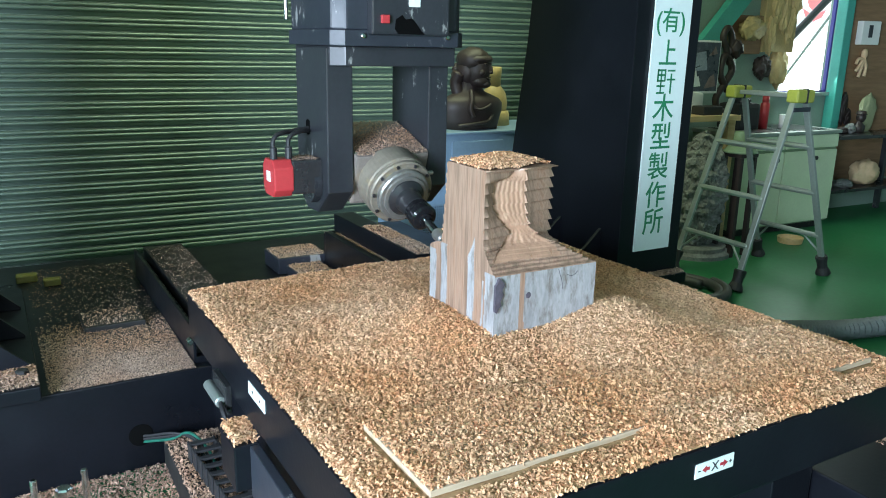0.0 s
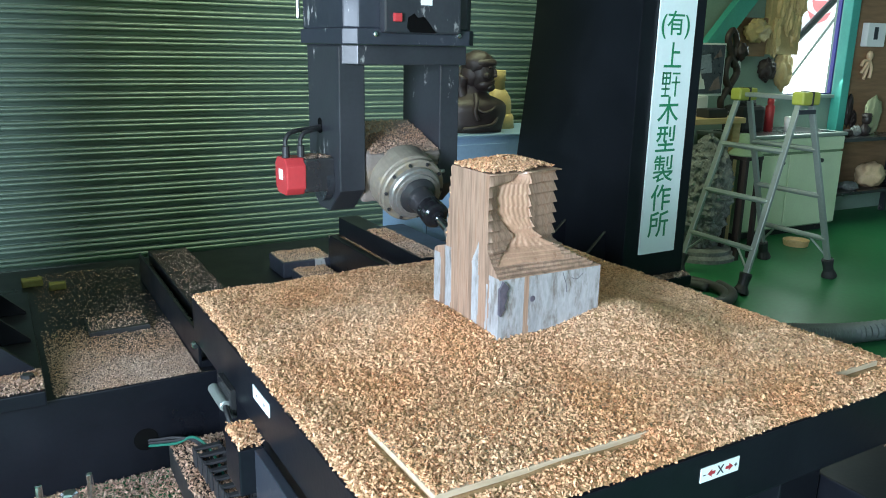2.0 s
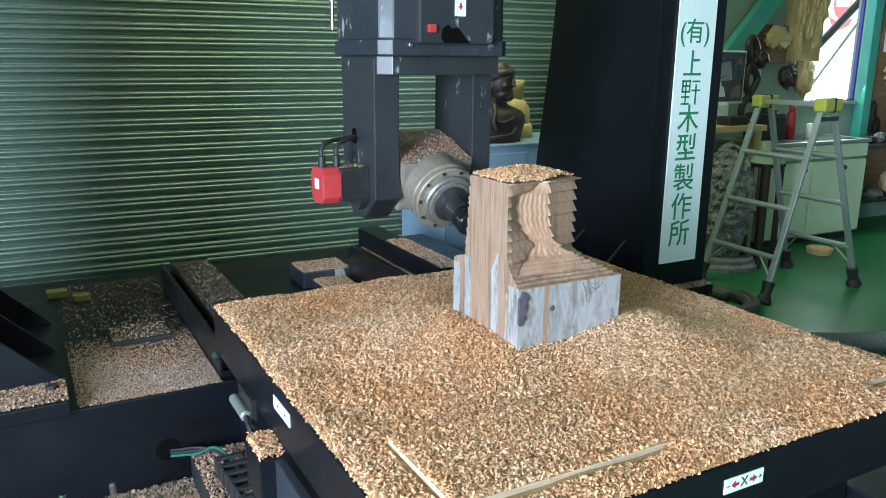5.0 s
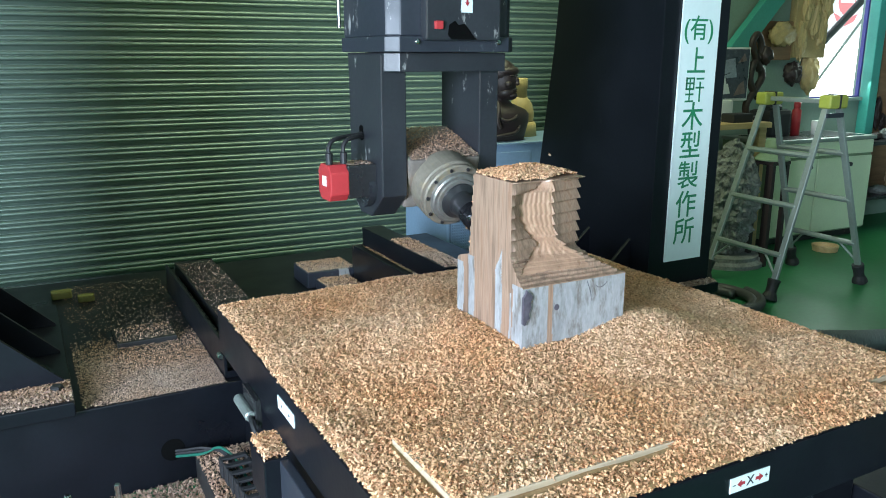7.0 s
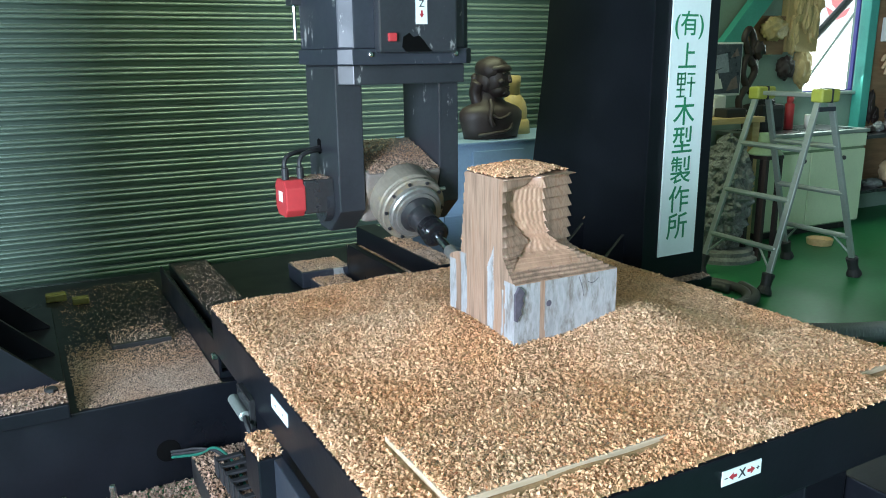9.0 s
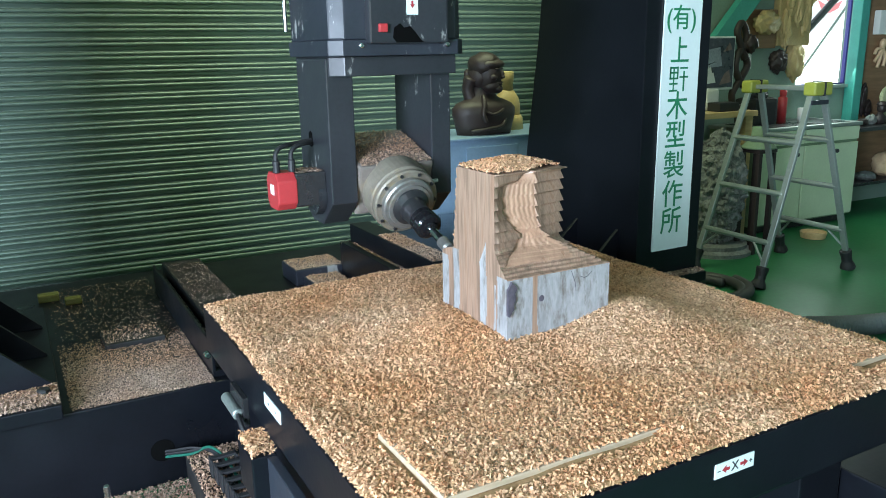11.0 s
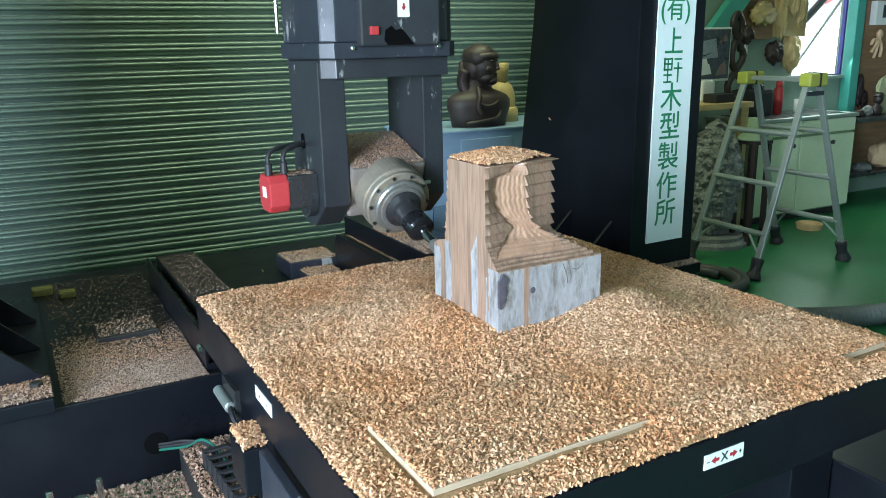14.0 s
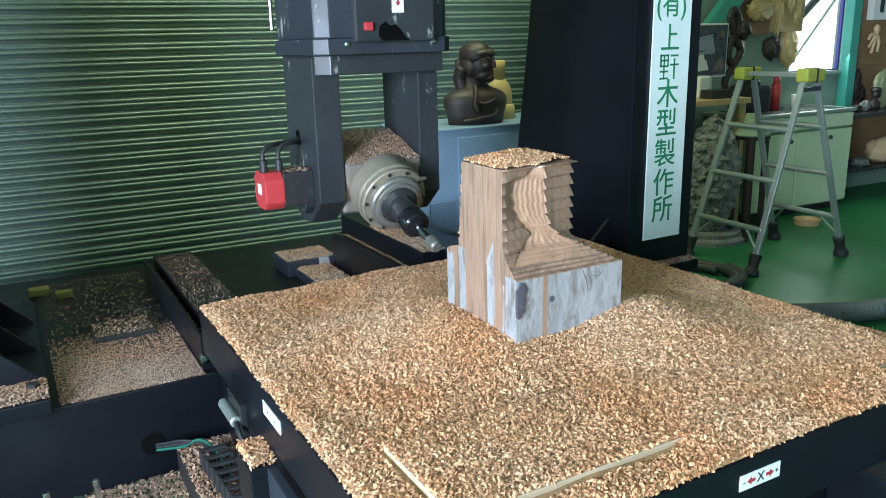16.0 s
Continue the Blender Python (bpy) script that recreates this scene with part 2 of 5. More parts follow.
def tube(points, r, n=8, bm=None, steps=6, ribs=0.0):
    """A bent tube through points, smoothed."""
    P = [Vector(p) for p in points]
    path = []
    for i in range(len(P) - 1):
        p0, p1, p2, p3 = P[max(i - 1, 0)], P[i], P[i + 1], P[min(i + 2, len(P) - 1)]
        for k in range(steps):
            t = k / steps
            path.append(0.5 * (2 * p1 + (p2 - p0) * t + (2 * p0 - 5 * p1 + 4 * p2 - p3) * t * t + (3 * p1 - p0 - 3 * p2 + p3) * t ** 3))
    path.append(P[-1])
    bb = bmesh.new()
    rings = []
    u = None
    for i, c in enumerate(path):
        d = (path[min(i + 1, len(path) - 1)] - path[max(i - 1, 0)]).normalized()
        u = d.orthogonal().normalized() if u is None else (u - d * u.dot(d)).normalized()
        w = d.cross(u)
        rr = r * (1 + ribs * (1 if i % 2 else -1))
        rings.append([bb.verts.new(c + (u * math.cos(6.28319 * k / n) + w * math.sin(6.28319 * k / n)) * rr) for k in range(n)])
    for p, q in zip(rings, rings[1:]):
        for k in range(n):
            bb.faces.new((p[k], p[(k + 1) % n], q[(k + 1) % n], q[k]))
    bb.faces.new(rings[0][::-1])
    bb.faces.new(rings[-1])
    bmesh.ops.recalc_face_normals(bb, faces=bb.faces)
    return join(bm, bb)


def prism(outline, axis, lo, hi, bevel=0.0, bm=None):
    """A plate: an outline in the plane across an axis, from lo to hi along it."""
    bb = bmesh.new()
    def at(p, s):
        return {"x": (s, p[0], p[1]), "y": (p[0], s, p[1]), "z": (p[0], p[1], s)}[axis]
    a = [bb.verts.new(at(p, lo)) for p in outline]
    b = [bb.verts.new(at(p, hi)) for p in outline]
    n = len(outline)
    bb.faces.new(a)
    bb.faces.new(b[::-1])
    for k in range(n):
        bb.faces.new((a[k], b[k], b[(k + 1) % n], a[(k + 1) % n]))
    bmesh.ops.recalc_face_normals(bb, faces=bb.faces)
    if bevel:
        bmesh.ops.bevel(bb, geom=bb.edges[:], offset=bevel, segments=2, affect="EDGES", profile=0.6)
    return join(bm, bb)


def blob(centre, radii, bm=None, rough=0.08, freq=3.0, sub=3, seed=0.0):
    bb = bmesh.new()
    bmesh.ops.create_icosphere(bb, subdivisions=sub, radius=1)
    for v in bb.verts:
        k = 1 + rough * noise.fractal(v.co * freq + Vector((seed, seed * 2, 0)), 1.0, 2.0, 4)
        v.co = Vector((centre[0] + v.co.x * radii[0] * k, centre[1] + v.co.y * radii[1] * k, centre[2] + v.co.z * radii[2] * k))
    return join(bm, bb)


def lettering(body, size):
    cu = bpy.data.curves.new("text", "FONT")
    cu.body, cu.size, cu.align_x, cu.align_y, cu.extrude = body, size, "CENTER", "CENTER", 0.0006
    cu.offset = size * 0.006
    ob = bpy.data.objects.new("text", cu)
    scene.collection.objects.link(ob)
    me = bpy.data.meshes.new_from_object(ob.evaluated_get(bpy.context.evaluated_depsgraph_get()))
    bpy.data.objects.remove(ob)
    b = bmesh.new()
    b.from_mesh(me)
    bpy.data.meshes.remove(me)
    return b


def wood_chips(name, xs, ys, zs, size, material, label, seed=1, tilt=0.5):
    """Loose curled chips, one small bent flake at each point."""
    rng = np.random.default_rng(seed)
    n = len(xs)
    L = size * rng.uniform(0.65, 1.6, n)
    W = L * rng.uniform(0.26, 0.58, n)
    C = L * rng.uniform(0.05, 0.35, n)
    quad = np.zeros((n, 6, 3))
    for k, (a, b, c) in enumerate(((-1, -1, 0), (0, -1, 1), (1, -1, 0), (1, 1, 0), (0, 1, 1), (-1, 1, 0))):
        quad[:, k, 0], quad[:, k, 1], quad[:, k, 2] = a * L / 2, b * W / 2, c * C
    quad[:, :, 0] += rng.normal(0, 0.12, (n, 6)) * L[:, None]
    az, tx, tyy = rng.uniform(0, 6.28, n), rng.normal(0, tilt, n), rng.normal(0, tilt, n)
    def turn(q, a, i, j):
        c, s = np.cos(a)[:, None], np.sin(a)[:, None]
        u, v = q[:, :, i].copy(), q[:, :, j].copy()
        q[:, :, i], q[:, :, j] = c * u - s * v, s * u + c * v
    turn(quad, tx, 1, 2)
    turn(quad, tyy, 0, 2)
    turn(quad, az, 0, 1)
    o = np.array([np.mean(xs), np.mean(ys), np.min(zs)])
    quad += (np.stack([xs, ys, zs], 1) - o)[:, None, :]
    base = np.arange(n)[:, None] * 6
    faces = np.concatenate([base + np.array([0, 1, 4, 5]), base + np.array([1, 2, 3, 4])]).tolist()
    me = bpy.data.meshes.new(name)
    me.from_pydata(quad.reshape(-1, 3).tolist(), [], faces)
    me.materials.append(material)
    ob = new(name, me)
    ob.location = o
    ORG[ob] = Vector(o)
    return tagged(ob, label, "wood chips", kind="stuff")


def scatter(n, x0, x1, y0, y1, seed):
    rng = np.random.default_rng(seed)
    return rng.uniform(x0, x1, n), rng.uniform(y0, y1, n), rng

# ---------------------------------------------------------------- the hall
# the building stands 2.6 degrees askew to the machine
HALL = Matrix.Translation((0, 5.62, 0)) @ pose(0, 0, 0, 0, 0, -2.6)


def structure(name, bm, material, label, category):
    return tagged(part(name, bm, material), label, category, kind="structure")


structure("floor", moved(box(-4, 10, -9.5, 0.4, -0.2, 0), HALL), FLOOR, "worn glossy green painted concrete floor", "floor")
# the long ceiling opening is assumed, added for the overhead lamp
w = box(-4, 10, -9.5, -2.95, 3.6, 3.7)
box(-4, 10, -0.70, 0.4, 3.6, 3.7, bm=w)
box(-4, 0.25, -2.95, -0.70, 3.6, 3.7, bm=w)
box(3.85, 10, -2.95, -0.70, 3.6, 3.7, bm=w)
structure("ceiling", moved(w, HALL), CEIL, "dim grey board ceiling with an opening added for an assumed rooflight", "ceiling")
th = thing("window_2", HALL @ Vector((2.05, -1.8, 3.7)), "assumed rooflight out of view, with an added grey steel frame", "window", kind="structure")
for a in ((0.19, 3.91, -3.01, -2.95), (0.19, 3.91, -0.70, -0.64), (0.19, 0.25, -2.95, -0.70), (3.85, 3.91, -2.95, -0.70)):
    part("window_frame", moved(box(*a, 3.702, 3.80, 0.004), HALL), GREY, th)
w = box(-4, -1.6, 0.05, 0.2, 0, 3.6)
box(-1.6, 4.25, 0.05, 0.2, 3.05, 3.6, bm=w)
structure("wall_north", moved(w, HALL), WALL, "grey painted wall round the roller shutter", "wall")
w = box(4.25, 6.68, -0.32, -0.2, 0, 3.6)
box(6.68, 7.44, -0.32, -0.2, 0, 1.22, bm=w)
box(6.68, 7.44, -0.32, -0.2, 2.5, 3.6, bm=w)
box(7.44, 10, -0.32, -0.2, 0, 3.6, bm=w)
box(4.25, 4.4, -0.2, 0.2, 0, 3.6, bm=w)
structure("wall_north_2", moved(w, HALL), WALL, "grey painted wall with a bright window behind the sink", "wall")
w = box(-4, -3.85, -9.5, -7.6, 0, 3.6)
box(-4, -3.85, -2.4, 0.05, 0, 3.6, bm=w)
box(-4, -3.85, -7.6, -2.4, 3.0, 3.6, bm=w)
structure("wall_west", moved(w, HALL), WALL, "grey painted wall with a wide open doorway", "wall")
structure("wall_east", moved(box(9.6, 9.75, -9.5, 0.2, 0, 3.6), HALL), WALL, "grey painted side wall of the workshop", "wall")
# unseen wall; the wide opening is added to suit the front fill
w = box(-4, -1.0, -9.5, -9.35, 0, 3.6)
box(3.0, 10, -9.5, -9.35, 0, 3.6, bm=w)
box(-1.0, 3.0, -9.5, -9.35, 0, 1.2, bm=w)
box(-1.0, 3.0, -9.5, -9.35, 3.2, 3.6, bm=w)
structure("wall_south", moved(w, HALL), WALL, "grey painted wall with an opening added for the fill lamp", "wall")


def shutter():
    th = thing("roller_shutter", HALL @ Vector((1.4, 0.0, 0)), "closed ribbed green-grey metal roller shutter", "shutter", kind="structure")
    pitch = 0.0885
    prof = [(0.0, 0.030), (0.003, 0.030), (0.024, 0.016), (0.0265, 0.014)]
    for z0 in (0.028, 0.058):
        prof += [(z0 + 0.0148 - 0.0142 * math.cos(a), 0.010 - 0.016 * math.sin(a)) for a in (0.0, 0.25, 0.6, 0.95, 1.3, 1.57, 1.9, 2.2, 2.5, 2.8, 3.14)]
    prof += [(0.0884, 0.020), (0.0885, 0.030)]
    prof = [(z + 0.055, y) for z, y in prof]
    b = bmesh.new()
    rows = [[b.verts.new((u, y, z)) for z, y in prof] for u in (-1.58, 4.23)]
    for k in range(len(prof) - 1):
        b.faces.new((rows[0][k], rows[1][k], rows[1][k + 1], rows[0][k + 1]))
    moved(b, HALL)
    first = part("slat", b, SLAT, th)
    first.location.z = 0.09
    for i in range(1, 34):
        o = first.copy()
        scene.collection.objects.link(o)
        o.location.z = 0.09 + i * pitch
    part("bottom_rail", moved(box(-1.58, 4.23, -0.01, 0.03, 0.0, 0.143, 0.004), HALL), SLAT, th)
    for u in (-1.6, 4.2):
        part("guide_rail", moved(box(u, u + 0.06, -0.05, 0.05, 0, 3.1, 0.004), HALL), GREY, th)


shutter()


def window():
    th = thing("window_1", HALL @ Vector((7.11, -0.26, 1.22)), "bright daylit window with a dark blue frame", "window", kind="structure")
    for nm, a in (("window_frame", (6.68, 6.70, 1.22, 2.5)), ("window_frame", (7.422, 7.44, 1.22, 2.5)), ("window_frame", (6.70, 7.422, 1.22, 1.232)), ("window_frame", (6.70, 7.422, 2.48, 2.5))):
        part(nm, moved(box(a[0], a[1], -0.275, -0.235, a[2], a[3], 0.004), HALL), NAVYFRAME, th)
    part("window_sill", moved(box(6.64, 7.46, -0.37, -0.19, 1.19, 1.222, 0.004), HALL), ALU, th)


NAVYFRAME = surface("blue_window_frame", (0.05, 0.05, 0.28), 0.4, vary=0.1)
window()
structure("backdrop", moved(box(5.9, 12.6, 0.9, 0.92, 0.3, 3.6), HALL), DAY, "bright overexposed daylight outside the window", "backdrop")

# ---------------------------------------------------------------- the machine, fixed parts


def machine_base():
    th = thing("milling_bed", (1.5, 3.5, 0), "black steel bed of the milling machine, dusted with chips", "machine bed")
    b = box(-1.1, 3.245, 2.90, 4.75, 0.0, 0.375, 0.006)
    part("cross_bed", b, BLACK, th)
    # round cable opening with its rim: a black disc gives the hole's shade
    part("cable_opening", lathe([(0, 0.042), (0.003, 0.045), (0.0035, 0.045), (0.004, 0.0)], (0.379, 2.902, 0.144), (0.379, 2.8, 0.144), 28), HOLE, th, "flat black disc for the shade of a round cable hole")
    for x0, x1 in ((0.66, 0.86), (2.02, 2.22)):
        part("guide_beam", box(x0, x1, 1.35, 4.35, 0.02, 0.515, 0.006), BLACK, th)
    part("cable_trough", box(0.615, 0.66, 2.95, 4.3, 0.36, 0.40, 0.003, bm=box(0.605, 0.617, 2.95, 4.3, 0.36, 0.52, 0.003)), BLACK, th)
    for i in range(22):
        y = 2.98 + i * 0.058
        part("chain_link", box(0.62, 0.655, y, y + 0.04, 0.40, 0.47, 0.006), RUBBER, th)
    part("side_beam", box(2.24, 2.80, 0.5, 2.9, 0.0, 0.28, 0.006), BLACK, th)
    part("cover_plate", box(0.265, 0.515, 3.48, 3.70, 0.376, 0.402, 0.004), BLACK_DULL, th)
    # channel behind the table
    part("channel_wall", box(1.55, 1.59, 3.0, 3.93, 0.375, 0.60, 0.006), BLACK, th)
    part("channel_wall", box(1.625, 1.745, 3.0, 3.98, 0.375, 0.685, 0.006), BLACK, th)
    part("channel_floor", box(1.59, 1.625, 3.0, 3.93, 0.375, 0.580, 0.003), BLACK_DULL, th)
    part("channel_end", prism([(3.93, 0.375), (3.975, 0.375), (3.975, 0.59), (3.93, 0.55)], "x", 1.56, 1.625, 0.003), BLACK, th)
    part("screw_motor_box", box(1.335, 1.53, 3.60, 3.96, 0.375, 0.425, 0.006), NAVY, th)
    part("screw_motor_cap", box(1.29, 1.575, 3.96, 4.21, 0.375, 0.465, 0.008), NAVY, th)
    return th


HOLE = surface("hole_shade_and_grease_black", (0.003, 0.003, 0.003), 0.9, vary=0.1, relief=0, spec=0.05)
machine_base()
single("cross_beam", box(-0.78, 3.215, 3.14, 3.60, 2.25, 2.80, 0.01), BLACK, "black steel beam that carries the milling head", "machine beam")


def column(x_in, side, label):
    """A black machine column: side +1 stands on the far side of the table, -1 is its mirror."""
    def X(d):
        return x_in + side * d
    th = thing("machine_column", (X(0.2), 3.4, 0.375), label, "machine column", group="columns of the milling machine")
    b = box(min(X(-0.40), X(0.46)), max(X(-0.40), X(0.46)), 2.86, 4.12, 0.375, 0.43, 0.005)
    part("base_plate", b, BLACK, th)
    b = prism([(2.92, 0.43), (2.92, 3.3), (3.62, 3.3), (3.80, 1.66), (4.0, 0.43)], "x", min(X(0), X(0.44)), max(X(0), X(0.44)), 0.006)
    part("body", b, BLACK, th)
    for y in (3.06, 3.40, 3.78):
        reach, rise = (0.26, 0.68) if side > 0 else (0.38, 0.82)
        part("gusset", prism([(X(0), 0.43), (X(-reach), 0.43), (X(-reach), 0.44), (X(0), rise)], "y", y, y + 0.02, 0.002), BLACK, th)
    for y in (2.94,):
        part("anchor_bolt", lathe([(0, 0.024), (0.016, 0.024), (0.02, 0.018)], (X(-0.35), y + 0.06, 0.43), (X(-0.35), y + 0.06, 0.5), 6), BLACK_DULL, th)
    return th


column(2.775, 1, "tall tapered black steel machine column with a white sign")
column(-0.34, -1, "tall tapered black steel machine column with gussets")

# ---------------------------------------------------------------- the moving table


def machine_table():
    th = thing("machine_table", (1.44, 1.99, 0.52), "black steel machine table buried in wood chips", "machine table")
    part("tabletop", box(0.575, 2.305, 1.117, 2.855, 0.53, 0.70, 0.004), BLACK, th)
    part("saddle", box(0.88, 2.0, 1.25, 2.8, 0.40, 0.53, 0.004), BLACK, th)
    # side bracket that carries the limit switch
    part("switch_bracket", box(0.50, 0.575, 1.99, 2.14, 0.36, 0.505, 0.005), BLACK, th)
    part("bracket_plate", box(0.545, 0.575, 1.45, 1.99, 0.34, 0.50, 0.004), NAVY, th, "blue-grey bracket plate")
    b = rod((0.545, 2.46, 0.50), (0.545, 2.30, 0.50), 0.018, 16)
    part("limit_switch", b, ALU, th, "grey metal limit switch")
    part("switch_plate", box(0.556, 0.576, 2.28, 2.44, 0.46, 0.56, 0.003), STEEL_DARK, th)
    part("stop_stud", rod((0.560, 2.80, 0.535), (0.560, 2.77, 0.535), 0.012, 10), CHROME, th)
    part("switch_cable", tube([(0.545, 2.31, 0.50), (0.54, 2.26, 0.49), (0.545, 2.22, 0.45), (0.55, 2.20, 0.40)], 0.008), RUBBER, th)
    lab = part("axis_label", box(0.5725, 0.5755, 1.925, 2.075, 0.622, 0.662), WHITE, th, "small white label with two arrows")
    for y, s in ((2.03, 1), (1.97, -1)):
        part("arrow", prism([(y + 0.011 * s, 0.642), (y, 0.648), (y, 0.636)], "x", 0.5715, 0.573), INK, lab)
    lab = part("axis_label", box(1.365, 1.497, 1.1145, 1.1175, 0.626, 0.664), WHITE, th, "white label lettered X with red arrows")
    t = moved(lettering("X", 0.034), pose(1.431, 1.1140, 0.645, 90, 0, 0))
    part("letter", t, INK, lab)
    for s in (-1, 1):
        x = 1.431 + s * 0.018
        part("arrow", prism([(x, 0.649), (x + s * 0.012, 0.649), (x + s * 0.012, 0.655), (x + s * 0.026, 0.645), (x + s * 0.012, 0.635), (x + s * 0.012, 0.641), (x, 0.641)], "y", 1.1135, 1.1146), ARROW, lab)
        x = 1.431 + s * 0.054
        b = box(x - 0.005, x + 0.005, 1.1135, 1.1146, 0.644, 0.646)
        if s > 0:
            box(x - 0.001, x + 0.001, 1.1134, 1.1146, 0.640, 0.650, bm=b)
        part("letter", b, INK, lab)
    return th


TABLE_THINGS = [machine_table()]


def bell(x, y, cx, cy, r):
    return np.exp(-((x - cx) ** 2 + (y - cy) ** 2) / (2 * r * r))


def pile_height(x, y):
    """Depth of the chips on the table top."""
    h = 0.014 + 0.030 * bell(x, y, 1.45, 2.0, 0.42) + 0.055 * bell(x, y, 1.62, 1.78, 0.16) + 0.045 * bell(x, y, 1.22, 2.12, 0.2)
    h = h + 0.02 * bell(x, y, 1.25, 1.82, 0.1) + 0.032 * bell(x, y, 1.80, 1.78, 0.15) + 0.012 * bell(x, y, 1.72, 2.1, 0.12)
    h = h + 0.006 * np.sin(7 * x + 3 * y) * np.sin(5 * y - 2 * x) + 0.003 * np.sin(23 * x) * np.sin(19 * y + 1)
    h = h + 0.024 * np.clip((x - 1.27) / 0.06, 0, 1) * np.clip((2.06 - x) / 0.06, 0, 1) * np.exp(-((y - 1.215) / 0.035) ** 2)
    edge = np.minimum(np.minimum(x - 0.575, 2.305 - x), np.minimum(y - 1.117, 2.855 - y))
    return np.maximum(h * np.clip(edge / 0.03 + 0.25, 0, 1), 0.003)


def table_chips():
    n = 110
    b = bmesh.new()
    grid = []
    for i in range(n):
        row = []
        for j in range(n):
            x, y = 0.578 + 1.724 * i / (n - 1), 1.120 + 1.732 * j / (n - 1)
            row.append(b.verts.new((x, y, 0.70 + float(pile_height(x, y)))))
        grid.append(row)
    for i in range(n - 1):
        for j in range(n - 1):
            b.faces.new((grid[i][j], grid[i + 1][j], grid[i + 1][j + 1], grid[i][j + 1]))
    bed = single("chip_bed", b, CHIP_BED, "thick bed of fine wood chips on the table", "wood chips", kind="stuff", smooth=True)
    x, y, rng = scatter(190000, 0.577, 2.303, 1.119, 2.853, 11)
    keep = ~((x > 1.24) & (x < 1.61) & (y > 1.805) & (y < 2.18))
    x, y = x[keep], y[keep]
    z = 0.70 + pile_height(x, y) + rng.uniform(-0.003, 0.006, len(x))
    on_board = (x > 0.70) & (x < 2.22) & (y > 1.223) & (y < 1.55)
    z = np.where(on_board, np.maximum(z, 0.7345 + rng.uniform(-0.001, 0.006, len(x))), z)
    bare = ((y < 1.224) & (y > 1.203) & (((x > 0.7) & (x < 1.28 - 0.02 * np.sin(60 * x))) | ((x > 2.07) & (x < 2.22)))) | ((x < 0.702) & (x > 0.688) & (y > 1.2) & (y < 1.54))
    x, y, z = x[~bare], y[~bare], z[~bare]
    top = wood_chips("wood_chips", x, y, z, 0.0086, CHIP, "heap of pale orange wood chips spread over the table", 12)
    return [bed, top]


CHIP_BED = surface("chip_bed", (0.36, 0.22, 0.105), 0.85, vary=0.3, scale=6, grain=120, relief=0.6)
TABLE_THINGS += table_chips()


def plywood_board():
    th = thing("plywood_board", (1.46, 1.386, 0.704), "long pale plywood board half buried in wood chips", "board")
    part("top_ply", box(0.70, 2.22, 1.222, 1.55, 0.718, 0.733, 0.002), PLY, th)
    # inset brown strip paints the shade beneath the raised board edge
    part("edge_shade", box(0.702, 2.218, 1.229, 1.548, 0.704, 0.718, 0.001), BROWN, th, "brown recessed strip standing in for the shade under the board")
    return th


TABLE_THINGS.append(plywood_board())



# borders of the smooth hollow: height share, width share
HOLLOW_IN = ((0.0, 0.06, 0.14, 0.22, 0.30, 0.40, 0.55, 0.75, 0.86, 0.90, 0.95, 1.0), (0.05, 0.12, 0.26, 0.38, 0.40, 0.28, 0.17, 0.15, 0.20, 0.36, 0.44, 0.46))
HOLLOW_OUT = ((0.0, 0.10, 0.18, 0.26, 0.34, 0.5, 0.8, 0.95, 1.0), (1.0, 0.96, 0.86, 0.72, 0.63, 0.57, 0.55, 0.56, 0.52))


